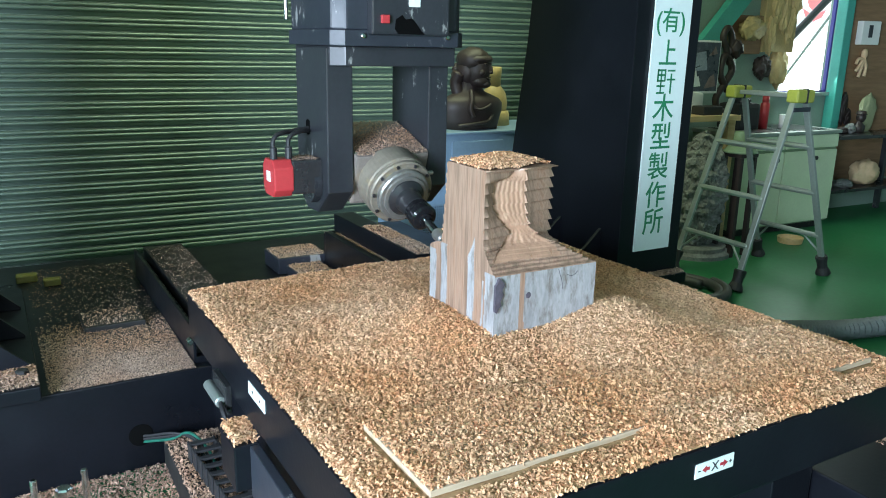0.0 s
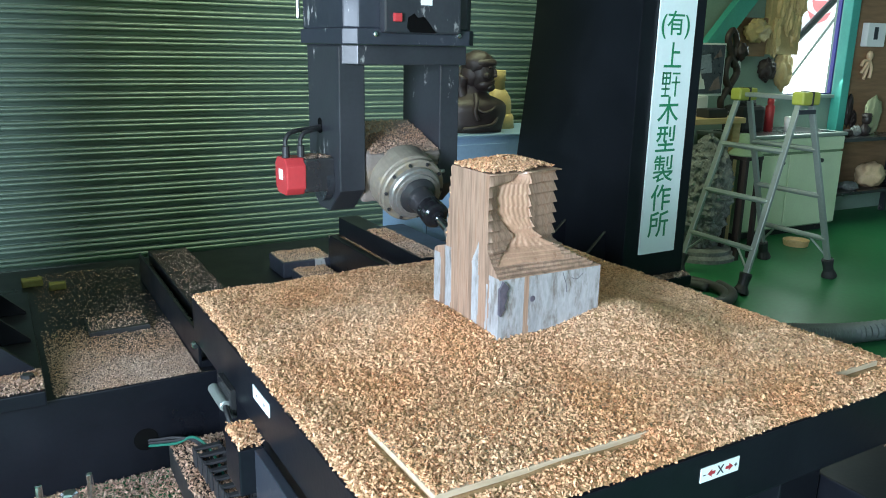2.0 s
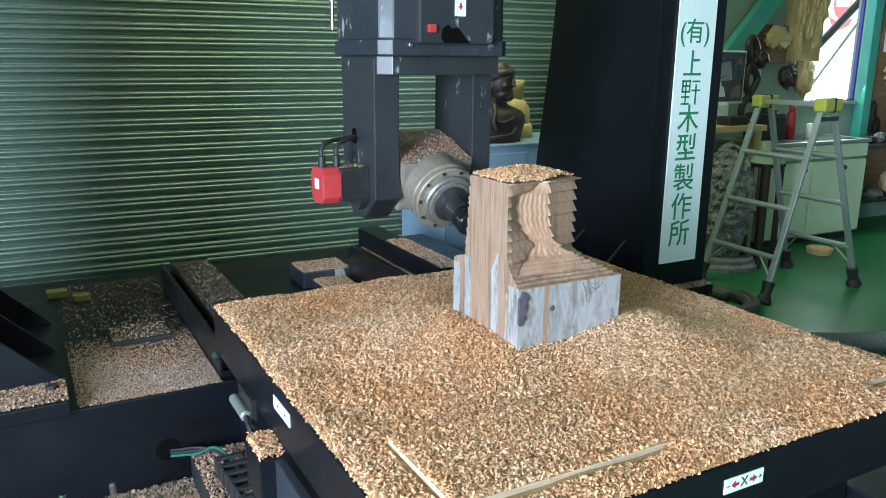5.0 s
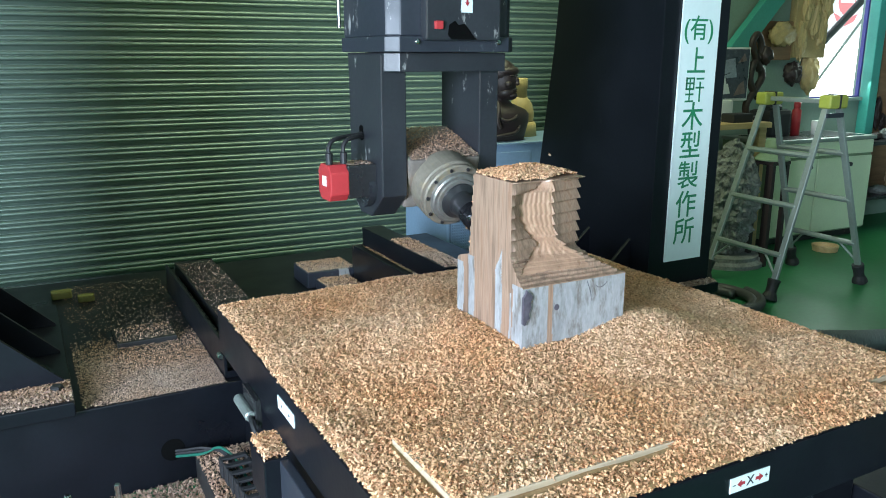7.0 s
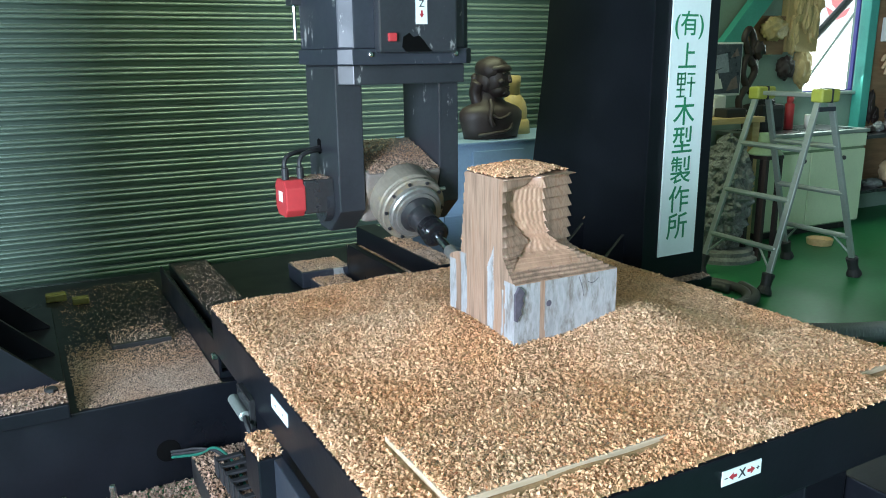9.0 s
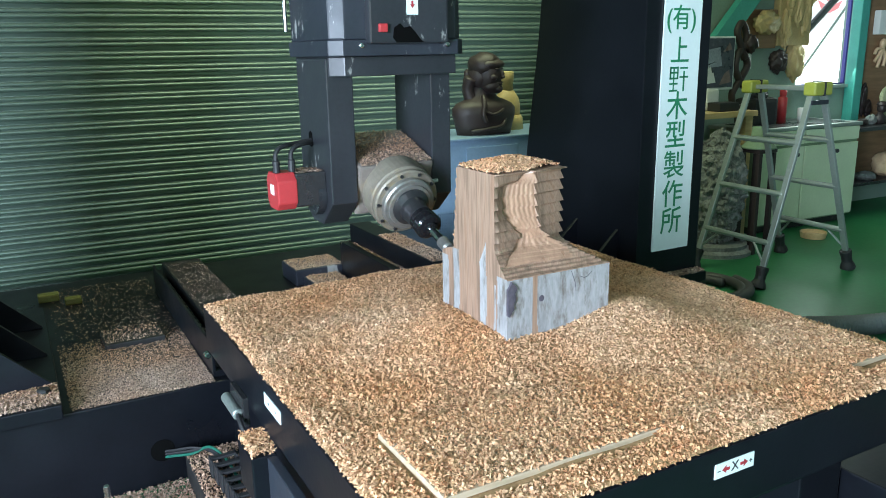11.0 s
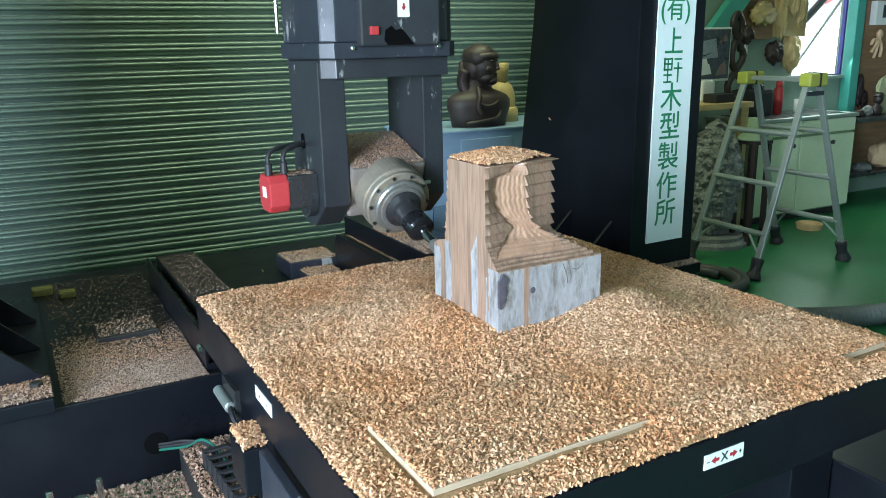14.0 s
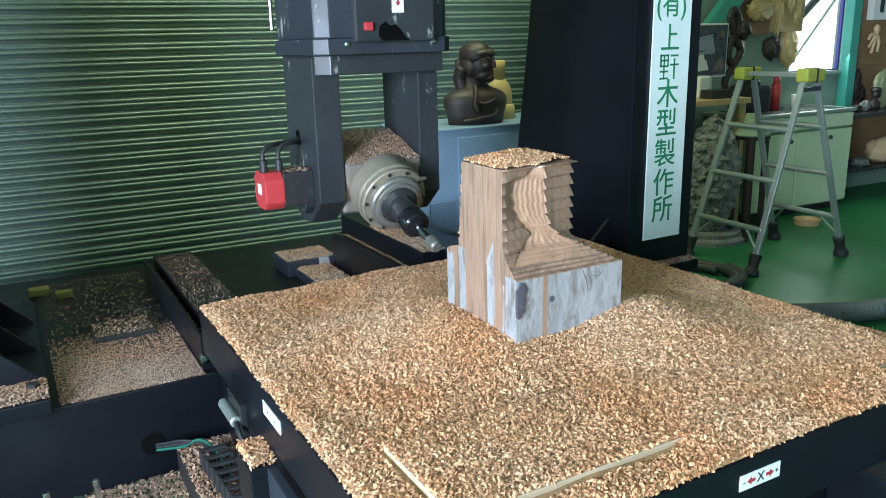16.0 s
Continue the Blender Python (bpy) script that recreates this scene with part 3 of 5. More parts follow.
def carved_block():
    """The timber blank: a rough base, and an upper part cut away in thin terraces."""
    levels = [0.700 + 0.00803 * i for i in range(32)]
    z = 0.957
    while z < 1.2665:
        levels.append(z)
        z += 0.0033
    b = bmesh.new()
    NU = 110
    rings = []
    for z in levels:
        ring = []
        k = math.floor((z - 0.957) / 0.0335)
        saw = ((z - 0.957) / 0.0335) % 1.0
        tooth = 0.011 * (1 - saw) if z > 1.02 else 0.0
        q = math.floor((z - 0.957) / 0.009) * 0.009
        s = max(0.0, min(1.0, q / 0.075)) if z > 0.958 else 0.0
        s = s ** 0.8
        xl, xr = 1.235, 1.620 - 0.125 * s + tooth
        e = max(0.0, min(1.0, (z - 0.968) / 0.03))
        back = 2.185 - 0.075 * e * e - (0.028 * (z - 1.0) / 0.27 if z > 1.0 else 0.0)
        up = (z - 0.99) / 0.275
        # borders of the smooth hollow, as shares of the width
        ul, ur = float(np.interp(up, *HOLLOW_IN)), float(np.interp(up, *HOLLOW_OUT))
        for i in range(NU + 1):
            u = i / NU
            x = xl + (xr - xl) * u
            plain = 1.797 + 0.070 * s
            front = plain - tooth * 0.9 * min(1.0, u / 0.05)
            if z > 0.99 and u <= ul:
                # the ledges recede towards the hollow
                front += 0.024 * (u / max(ul, 0.02)) * min(1.0, up * 5) * min(1.0, (1.0 - up) * 14 + 0.3)
            if z > 0.99 and ul < u < ur:
                m = (u - ul) / (ur - ul)
                # the hollow climbs to an arris in narrow steps
                q6 = m * 7.0
                step = (math.floor(q6) + min(1.0, (q6 % 1.0) * 3.0)) / 7.0
                front = plain + 0.004 + 0.026 * (1 - 0.9 * step - 0.1 * m) * min(1.0, up * 6) - 0.05 * max(0.0, 0.25 - up) * m
            elif z > 0.99 and u >= ur:
                front += (0.004 + 0.028 * ((u - ur) / max(0.02, 1.0 - ur)) ** 0.8) * min(1.0, up * 5) * min(1.0, (1.0 - up) * 14 + 0.3)
            elif 0.96 < z <= 0.99:
                front += 0.028 * s * max(0.0, 1 - ((u - 0.30) / 0.3) ** 2)
            ring.append(b.verts.new((x, front, z)))
        for i in range(1, 9):
            ring.append(b.verts.new((xr, front + (back - front) * i / 8, z)))
        for i in range(1, 13):
            ring.append(b.verts.new((xr + (xl - xr) * i / 12, back + (0.010 * (saw - 0.5) if z > 1.0 else 0), z)))
        for i in range(1, 90):
            ring.append(b.verts.new((xl, back + (1.797 + 0.070 * s - back) * i / 90, z)))
        rings.append(ring)
    for p, q in zip(rings, rings[1:]):
        n = len(p)
        for i in range(n):
            b.faces.new((p[i], p[(i + 1) % n], q[(i + 1) % n], q[i]))
    b.faces.new(rings[0][::-1])
    b.faces.new(rings[-1])
    bmesh.ops.recalc_face_normals(b, faces=b.faces)
    th = thing("timber_block", (1.43, 1.99, 0.70), "partly carved timber block with terraced cuts and a split corner", "wood block")
    # weathered sapwood: the outside of the base, and streaks up the side
    for f in b.faces:
        p = f.calc_center_median()
        nx, ny = abs(f.normal.x), abs(f.normal.y)
        wob = 0.002 * math.sin(p.z * 23) + 0.001 * math.sin(p.z * 61 + 1)
        if nx > 0.9 and p.x < 1.24:
            yy = p.y + wob
            for y0, y1, top in ((2.145, 2.20, 0.962), (2.075, 2.112, 1.005 + 3 * wob), (1.912, 1.912 + max(0.0, min(0.036, (1.055 - p.z) * 0.5)), 1.055), (1.79, 1.852, 0.962), (1.858, 1.868, 0.93)):
                if y0 < yy < y1 and p.z < top:
                    f.material_index = 1
        elif ny > 0.9 and p.y < 1.80 and p.z < 0.96:
            f.material_index = 0 if 1.325 < p.x + 0.3 * wob < 1.345 else 1
        elif p.x > 1.61 and p.z < 0.96:
            f.material_index = 1
        elif 0.99 < p.z < 1.262 and p.y < 1.95 and f.normal.z > -0.6:
            up = (p.z - 0.99) / 0.275
            u = (p.x - 1.235) / 0.265
            if np.interp(up, *HOLLOW_IN) < u < np.interp(up, *HOLLOW_OUT):
                f.material_index = 2
                f.smooth = True
    ob = part("block", b, BLOCK, th)
    ob.data.materials.append(SAP)
    ob.data.materials.append(FRESH)
    # the split corner
    o = [(1.2335, 0.855), (1.240, 0.850), (1.247, 0.866), (1.256, 0.872), (1.252, 0.886), (1.262, 0.905), (1.257, 0.921), (1.266, 0.936), (1.255, 0.950), (1.246, 0.958), (1.240, 0.944), (1.2335, 0.935)]
    part("split_bark", prism(o, "y", 1.7880, 1.7985), BARK, th, "dark torn bark at the split corner")
    for q in (((1.47, 0.956), (1.478, 0.935), (1.486, 0.915), (1.489, 0.89)), ((1.505, 0.935), (1.52, 0.928), (1.535, 0.932), (1.548, 0.943))):
        part("crack", tube([(x, 1.7968, z) for x, z in q], 0.0009, 6, steps=4), BARK, th)
    part("knot", lathe([(0, 0.010), (0.0012, 0.009)], (1.359, 1.7972, 0.888), (1.359, 1.0, 0.888), 14), BARK, th)
    return th


FRESH = surface("freshly_cut_wood", (0.34, 0.20, 0.13), 0.33, vary=0.25, scale=12, stain=(0.48, 0.31, 0.21), amount=0.45, stretch=(2, 2, 0.6))
BARK = surface("dark_torn_bark", (0.07, 0.06, 0.075), 0.8, vary=0.4, scale=30)


TABLE_THINGS.append(carved_block())
x, y, rng = scatter(6500, 1.238, 1.500, 1.872, 2.078, 21)
keep = y > 1.874 + 0.034 * np.clip((x - 1.36) / 0.13, 0, 1)
x, y = x[keep], y[keep]
rng = np.random.default_rng(23)
zz = 1.265 + 0.036 * np.clip(1 - np.maximum(abs(x - 1.366) / 0.138, abs(y - 1.975) / 0.11), 0, 1) ** 0.75 * rng.uniform(0.55, 1, len(x)) ** 0.5
rng2 = np.random.default_rng(24)
px, py = 1.50 + 0.11 * rng2.beta(1, 2.0, 900), 1.90 + 0.25 * rng2.uniform(0, 1, 900)
TABLE_THINGS.append(wood_chips("wood_chips", px, py, 0.962 + 0.045 * (1.61 - px) / 0.11 * rng2.uniform(0.3, 1, 900), 0.008, CHIP, "loose wood chips on the shoulder of the block", 25))
TABLE_THINGS.append(wood_chips("wood_chips", x, y, zz, 0.0092, CHIP, "small heap of wood chips on top of the block", 22))

# ---------------------------------------------------------------- the moving head


def machine_head():
    th = thing("spindle_carriage", (1.36, 2.95, 1.6), "dark grey forked milling head with a tilting spindle", "milling machine")
    # upper housing with bevelled corners
    o = [(1.145, 2.66), (1.60, 2.66), (1.64, 2.70), (1.64, 3.11), (1.10, 3.11), (1.10, 2.70)]
    part("upper_housing", prism(o, "z", 1.66, 2.75, 0.006), NAVY, th)
    o = [(1.135, 2.65), (1.605, 2.65), (1.648, 2.69), (1.648, 3.12), (1.092, 3.12), (1.092, 2.69)]
    part("flange", prism(o, "z", 1.603, 1.66, 0.004), NAVY, th)
    cover = part("front_cover", box(1.225, 1.545, 2.615, 2.66, 1.645, 2.5, 0.008), GREY, th, "dark grey cover plate with a red switch")
    part("switch", box(1.258, 1.290, 2.600, 2.616, 1.684, 1.714, 0.004), RED, cover, "small red rocker switch")
    lab = part("axis_label", box(1.372, 1.418, 2.612, 2.6152, 1.745, 1.875), WHITE, cover, "white label lettered Z with red arrows")
    part("letter", moved(lettering("Z", 0.034), pose(1.395, 2.6112, 1.815, 90, 0, 0)), INK, lab)
    for s in (-1, 1):
        z = 1.815 + s * 0.022
        part("arrow", prism([(1.391, z), (1.391, z + s * 0.012), (1.385, z + s * 0.012), (1.395, z + s * 0.026), (1.405, z + s * 0.012), (1.399, z + s * 0.012), (1.399, z)], "y", 2.6108, 2.6122), ARROW, lab)
    part("grease_stain", prism([(1.32, 1.70), (1.345, 1.715), (1.36, 1.70), (1.385, 1.705), (1.405, 1.685), (1.425, 1.66), (1.44, 1.648), (1.33, 1.648), (1.315, 1.665)], "y", 2.6135, 2.6155), HOLE, cover, "black grease stain")
    for x in (1.205, 1.555):
        part("bolt", lathe([(0, 0.009), (0.008, 0.009), (0.01, 0.006)], (x, 2.65, 1.64), (x, 2.6, 1.64), 12), CHROME, th)
    part("guide_rod", rod((1.085, 3.125, 1.70), (1.085, 3.125, 2.6), 0.008), CHROME, th, "thin bright steel rod")
    part("rod_bracket", box(1.06, 1.12, 3.08, 3.15, 1.83, 1.855, 0.004), GREY, th)
    part("crossbar", prism([(1.165, 2.715), (1.632, 2.715), (1.632, 3.12), (1.118, 3.12), (1.118, 2.762)], "z", 1.53, 1.602, 0.004), GREY, th)
    for x0, x1 in ((1.107, 1.215), (1.542, 1.632)):
        o = [(2.765, 1.597), (3.09, 1.597), (3.09, 1.03), (2.99, 0.955), (2.88, 0.955), (2.765, 1.05)]
        part("fork_arm", prism(o, "x", x0, x1, 0.006), GREY, th)
    # black plate laid on the arm in place of the slot's shaded depth
    part("cable_slot", prism([(2.945, 1.262), (2.965, 1.255), (2.985, 1.262), (2.985, 1.31), (2.965, 1.318), (2.945, 1.31)], "x", 1.1055, 1.1075), HOLE, th, "flat black plate for the shade of a cable slot")
    # tilt motor on the outside of the arm
    m = part("tilt_motor", box(0.985, 1.107, 2.82, 2.95, 1.045, 1.176, 0.008), STEEL_DARK, th, "black servo motor with a red cap")
    part("motor_cap", prism([(2.84, 1.038), (2.925, 1.038), (2.952, 1.065), (2.952, 1.152), (2.925, 1.180), (2.84, 1.180), (2.815, 1.152), (2.815, 1.065)], "x", 0.912, 0.99, 0.006), RED, m, "red plastic motor end cap")
    part("label_plate", box(0.9095, 0.9125, 2.86, 2.90, 1.095, 1.135), PAPER, m)
    part("motor_mount", lathe([(0, 0.085), (0.03, 0.085), (0.034, 0.08)], (1.075, 2.90, 1.08), (1.2, 2.90, 1.08), 32), GREY, th)
    for i, x in enumerate((0.93, 0.99)):
        part("plug", rod((x, 2.87, 1.16), (x, 2.87, 1.225), 0.014, 12), RUBBER, m)
        part("cable", tube([(x, 2.87, 1.215), (x, 2.872, 1.245), (x + 0.018, 2.88, 1.268), (x + 0.05, 2.895, 1.276), (x + 0.085, 2.92, 1.277), (1.112, 2.96, 1.283 - 0.012 * i)], 0.009), RUBBER, m)
    # spindle, tilted 19.5 degrees nose down
    piv = (1.378, 2.867, 1.128)
    tilt = pose(*piv, 19.5, 0, 0)
    sp = part("spindle_housing", moved(box(-0.158, 0.162, -0.095, 0.22, -0.115, 0.098, 0.012), tilt), CAST, th, "dusty cast spindle housing")
    a, d = tilt @ Vector((0, -0.08, -0.01)), tilt @ Vector((0, -1, -0.01))
    part("spindle_nose", lathe([(0, 0.138), (0.095, 0.138), (0.102, 0.134), (0.104, 0.128), (0.110, 0.128), (0.112, 0.134), (0.125, 0.134), (0.13, 0.128), (0.131, 0.11)], a, d, 48), NOSE, sp, "turned steel spindle nose")
    part("spindle_flange", lathe([(0.12, 0.108), (0.150, 0.108), (0.156, 0.102), (0.158, 0.090), (0.166, 0.088), (0.168, 0.08)], a, d, 48), STEEL, sp)
    for k in range(10):
        an = 6.28319 * k / 10
        c = tilt @ Vector((0.121 * math.cos(an), -0.211, -0.01 + 0.121 * math.sin(an)))
        e = tilt @ Vector((0.121 * math.cos(an), -1, -0.01 + 0.121 * math.sin(an)))
        part("bolt", lathe([(0, 0.007), (0.006, 0.007), (0.0065, 0.004)], c, e, 8), STEEL_DARK, sp)
    part("spindle_cone", lathe([(0.165, 0.076), (0.175, 0.074), (0.188, 0.054), (0.205, 0.050), (0.255, 0.048), (0.258, 0.042)], a, d, 40), STEEL_DARK, sp)
    tool = part("tool_holder", lathe([(0.255, 0.042), (0.262, 0.049), (0.285, 0.050), (0.290, 0.042), (0.296, 0.052), (0.322, 0.052), (0.330, 0.044), (0.336, 0.028), (0.345, 0.026), (0.346, 0.017)], a, d, 40), BLACKGLOSS, sp, "glossy black tool holder")
    part("cutter_shank", lathe([(0.34, 0.0165), (0.425, 0.0165)], a, d, 20), CHROME, tool, "bright steel cutter shank")
    part("cutter", lathe([(0.42, 0.015), (0.43, 0.023), (0.475, 0.023), (0.484, 0.018)], a, d, 20), STEEL, tool, "pale steel cutter head")
    part("grease_nipple", rod(tilt @ Vector((0.12, -0.14, 0.03)), tilt @ Vector((0.165, -0.145, 0.035)), 0.008, 10), ALU, sp)
    return th


NOSE = surface("dusty_turned_steel", (0.25, 0.215, 0.17), 0.45, 0.3, vary=0.25, scale=9, stain=(0.32, 0.25, 0.15), amount=0.46)
BLACKGLOSS = surface("glossy_black_steel", (0.015, 0.015, 0.017), 0.12, 0.3, vary=0.1, relief=0)
HEAD_THINGS = [machine_head()]
tl = pose(1.378, 2.867, 1.128, 19.5, 0, 0)
x, y, rng = scatter(9000, -0.150, 0.155, -0.09, 0.21, 31)
keep = rng.uniform(0, 1, len(x)) < np.clip(0.9 - 3.2 * (y + 0.09), 0.12, 1)
x, y = x[keep], y[keep]
pts = np.array([tl @ Vector((a, c, 0.099 + 0.006 * e)) for a, c, e in zip(x, y, rng.uniform(0, 1, len(x)))])
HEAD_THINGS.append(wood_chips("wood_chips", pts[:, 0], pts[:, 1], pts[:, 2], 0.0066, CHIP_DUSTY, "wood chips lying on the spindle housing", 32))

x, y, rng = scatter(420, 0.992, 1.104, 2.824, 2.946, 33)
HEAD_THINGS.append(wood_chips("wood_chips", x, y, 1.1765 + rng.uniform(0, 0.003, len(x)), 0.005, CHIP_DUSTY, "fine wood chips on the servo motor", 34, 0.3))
rng = np.random.default_rng(35)
k = rng.integers(0, 8, 150)
zz = 1.005 + 0.0335 * k + rng.normal(0, 0.004, 150)
TABLE_THINGS.append(wood_chips("wood_chips", 1.240 + rng.uniform(-0.006, 0.05, 150), 2.108 - 0.028 * (zz - 1.0) / 0.27 + rng.normal(0, 0.004, 150), zz, 0.009, CHIP, "wood chips clinging to the back of the block", 36))

# ---------------------------------------------------------------- chips lying on the bed and floor


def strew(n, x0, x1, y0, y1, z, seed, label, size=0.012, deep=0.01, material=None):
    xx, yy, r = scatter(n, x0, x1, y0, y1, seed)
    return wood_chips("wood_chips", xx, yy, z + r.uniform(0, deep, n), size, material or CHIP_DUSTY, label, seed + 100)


def bed_chips():
    """Thick at the open front edge, thinning out towards the dark back."""
    xx, yy, r = scatter(125000, 0.085, 0.60, 2.903, 4.6, 41)
    dens = np.clip(1.15 - (yy - 2.9) / 0.68, 0.03, 1) * np.clip((xx - 0.07) / 0.10 + 0.25, 0, 1)
    dens = dens * (0.75 + 0.25 * np.sin(9 * xx + 4) * np.sin(7 * yy))
    k = r.uniform(0, 1, len(xx)) < dens
    xx, yy = xx[k], yy[k]
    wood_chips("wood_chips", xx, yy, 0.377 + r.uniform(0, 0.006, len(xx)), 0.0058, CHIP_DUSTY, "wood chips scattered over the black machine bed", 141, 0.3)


bed_chips()
strew(6000, -0.5, 0.055, 2.87, 3.08, 0.432, 42, "wood chips on the base plate of the column", 0.0085, 0.006)
strew(700, 0.27, 0.51, 3.49, 3.69, 0.403, 43, "wood chips on the cover plate of the bed", 0.006, 0.003)
strew(2200, 0.665, 0.855, 2.9, 4.3, 0.517, 44, "wood chips along the guide beam", 0.0038, 0.002)
strew(3000, 1.34, 1.525, 3.605, 3.955, 0.426, 45, "wood chips on the motor box behind the table", 0.007, 0.005)
strew(2400, 1.295, 1.57, 3.965, 4.205, 0.466, 46, "wood chips on the motor cap", 0.0065, 0.003)
strew(1700, 1.592, 1.623, 3.02, 3.92, 0.582, 47, "wood chips lying in the channel", 0.0075, 0.008)
strew(2600, 1.63, 1.74, 3.0, 3.62, 0.686, 52, "wood chips on the thick channel wall", 0.0075, 0.006)
strew(2600, 1.44, 1.55, 3.2, 3.95, 0.377, 53, "wood chips on the bed behind the table", 0.0075, 0.006)
strew(26000, -0.3, 0.62, 1.9, 2.89, 0.002, 48, "wood chips strewn over the floor beside the table", 0.0095, 0.012)
strew(3500, 2.40, 3.22, 2.865, 2.92, 0.432, 49, "wood chips on the base plate of the far column")
strew(3600, 2.60, 2.79, 0.55, 2.89, 0.282, 50, "wood chips strewn over the side beam of the bed", 0.0095, 0.006)

# ---------------------------------------------------------------- sign on the column


def sign():
    th = thing("sign_board", (3.0, 2.914, 0.575), "tall narrow white sign with green vertical Japanese lettering", "sign")
    part("panel", prism([(2.875, 0.575), (3.128, 0.575), (3.134, 2.08), (2.886, 2.08)], "y", 2.908, 2.917), WHITE, th)
    for i, ch in enumerate("(有)|1|2|木|型|製|作|所".split("|")):
        zc = (1.743, 1.600, 1.454, 1.313, 1.168, 1.015, 0.863, 0.721)[i]
        if ch in "12":
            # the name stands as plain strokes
            if ch == "1":
                b = box(-0.06, 0.06, -0.0006, 0.0006, -0.062, -0.05)
                box(-0.012, 0.0, -0.0006, 0.0006, -0.05, 0.06, bm=b)
                box(0.0, 0.045, -0.0006, 0.0006, 0.006, 0.018, bm=b)
            else:
                b = box(-0.062, -0.052, -0.0006, 0.0006, 0.0, 0.062)
                for zz in (0.052, 0.028, 0.0, -0.026, -0.06):
                    box(-0.062, -0.006, -0.0006, 0.0006, zz, zz + 0.009, bm=b)
                box(-0.012, -0.004, -0.0006, 0.0006, 0.0, 0.062, bm=b)
                box(-0.038, -0.03, -0.0006, 0.0006, -0.06, 0.055, bm=b)
                box(0.008, 0.06, -0.0006, 0.0006, 0.05, 0.059, bm=b)
                box(0.006, 0.064, -0.0006, 0.0006, 0.006, 0.015, bm=b)
                box(0.03, 0.040, -0.0006, 0.0006, -0.06, 0.04, bm=b)
            moved(b, pose(2.995, 2.9062, zc))
        else:
            b = moved(lettering(ch, 0.15 if i else 0.125), pose(2.995, 2.9065, zc, 90, 0, 0))
        part("letter", b, LETTER, th)


sign()

# ---------------------------------------------------------------- behind the machine


def pedestal():
    th = thing("blue_cabinet", (2.86, 4.55, 0), "pale blue steel cabinet carrying carved busts", "cabinet")
    part("body", box(2.36, 3.55, 4.34, 4.95, 0.0, 1.045, 0.006), BLUE, th)
    part("top", box(2.35, 3.56, 4.33, 4.96, 1.045, 1.06, 0.004), BLUE, th)
    part("door", box(2.60, 3.0, 4.328, 4.341, 0.10, 1.0, 0.004), BLUE, th)
    # black sheet stands for the shade seen through the mesh holes
    part("mesh_panel", box(2.385, 2.57, 4.332, 4.341, 0.16, 0.59, 0.002), HOLE, th, "black sheet for the shade behind the vent mesh")
    b = box(2.385, 2.57, 4.326, 4.3325, 0.16, 0.167)
    for i in range(1, 24):
        box(2.385, 2.57, 4.326, 4.3325, 0.16 + 0.0185 * i, 0.168 + 0.0185 * i, bm=b)
    for i in range(12):
        box(2.385 + 0.0164 * i, 2.3925 + 0.0164 * i, 4.327, 4.3315, 0.16, 0.593, bm=b)
    part("vent_mesh", b, BLUE, th, "punched blue steel mesh")


pedestal()


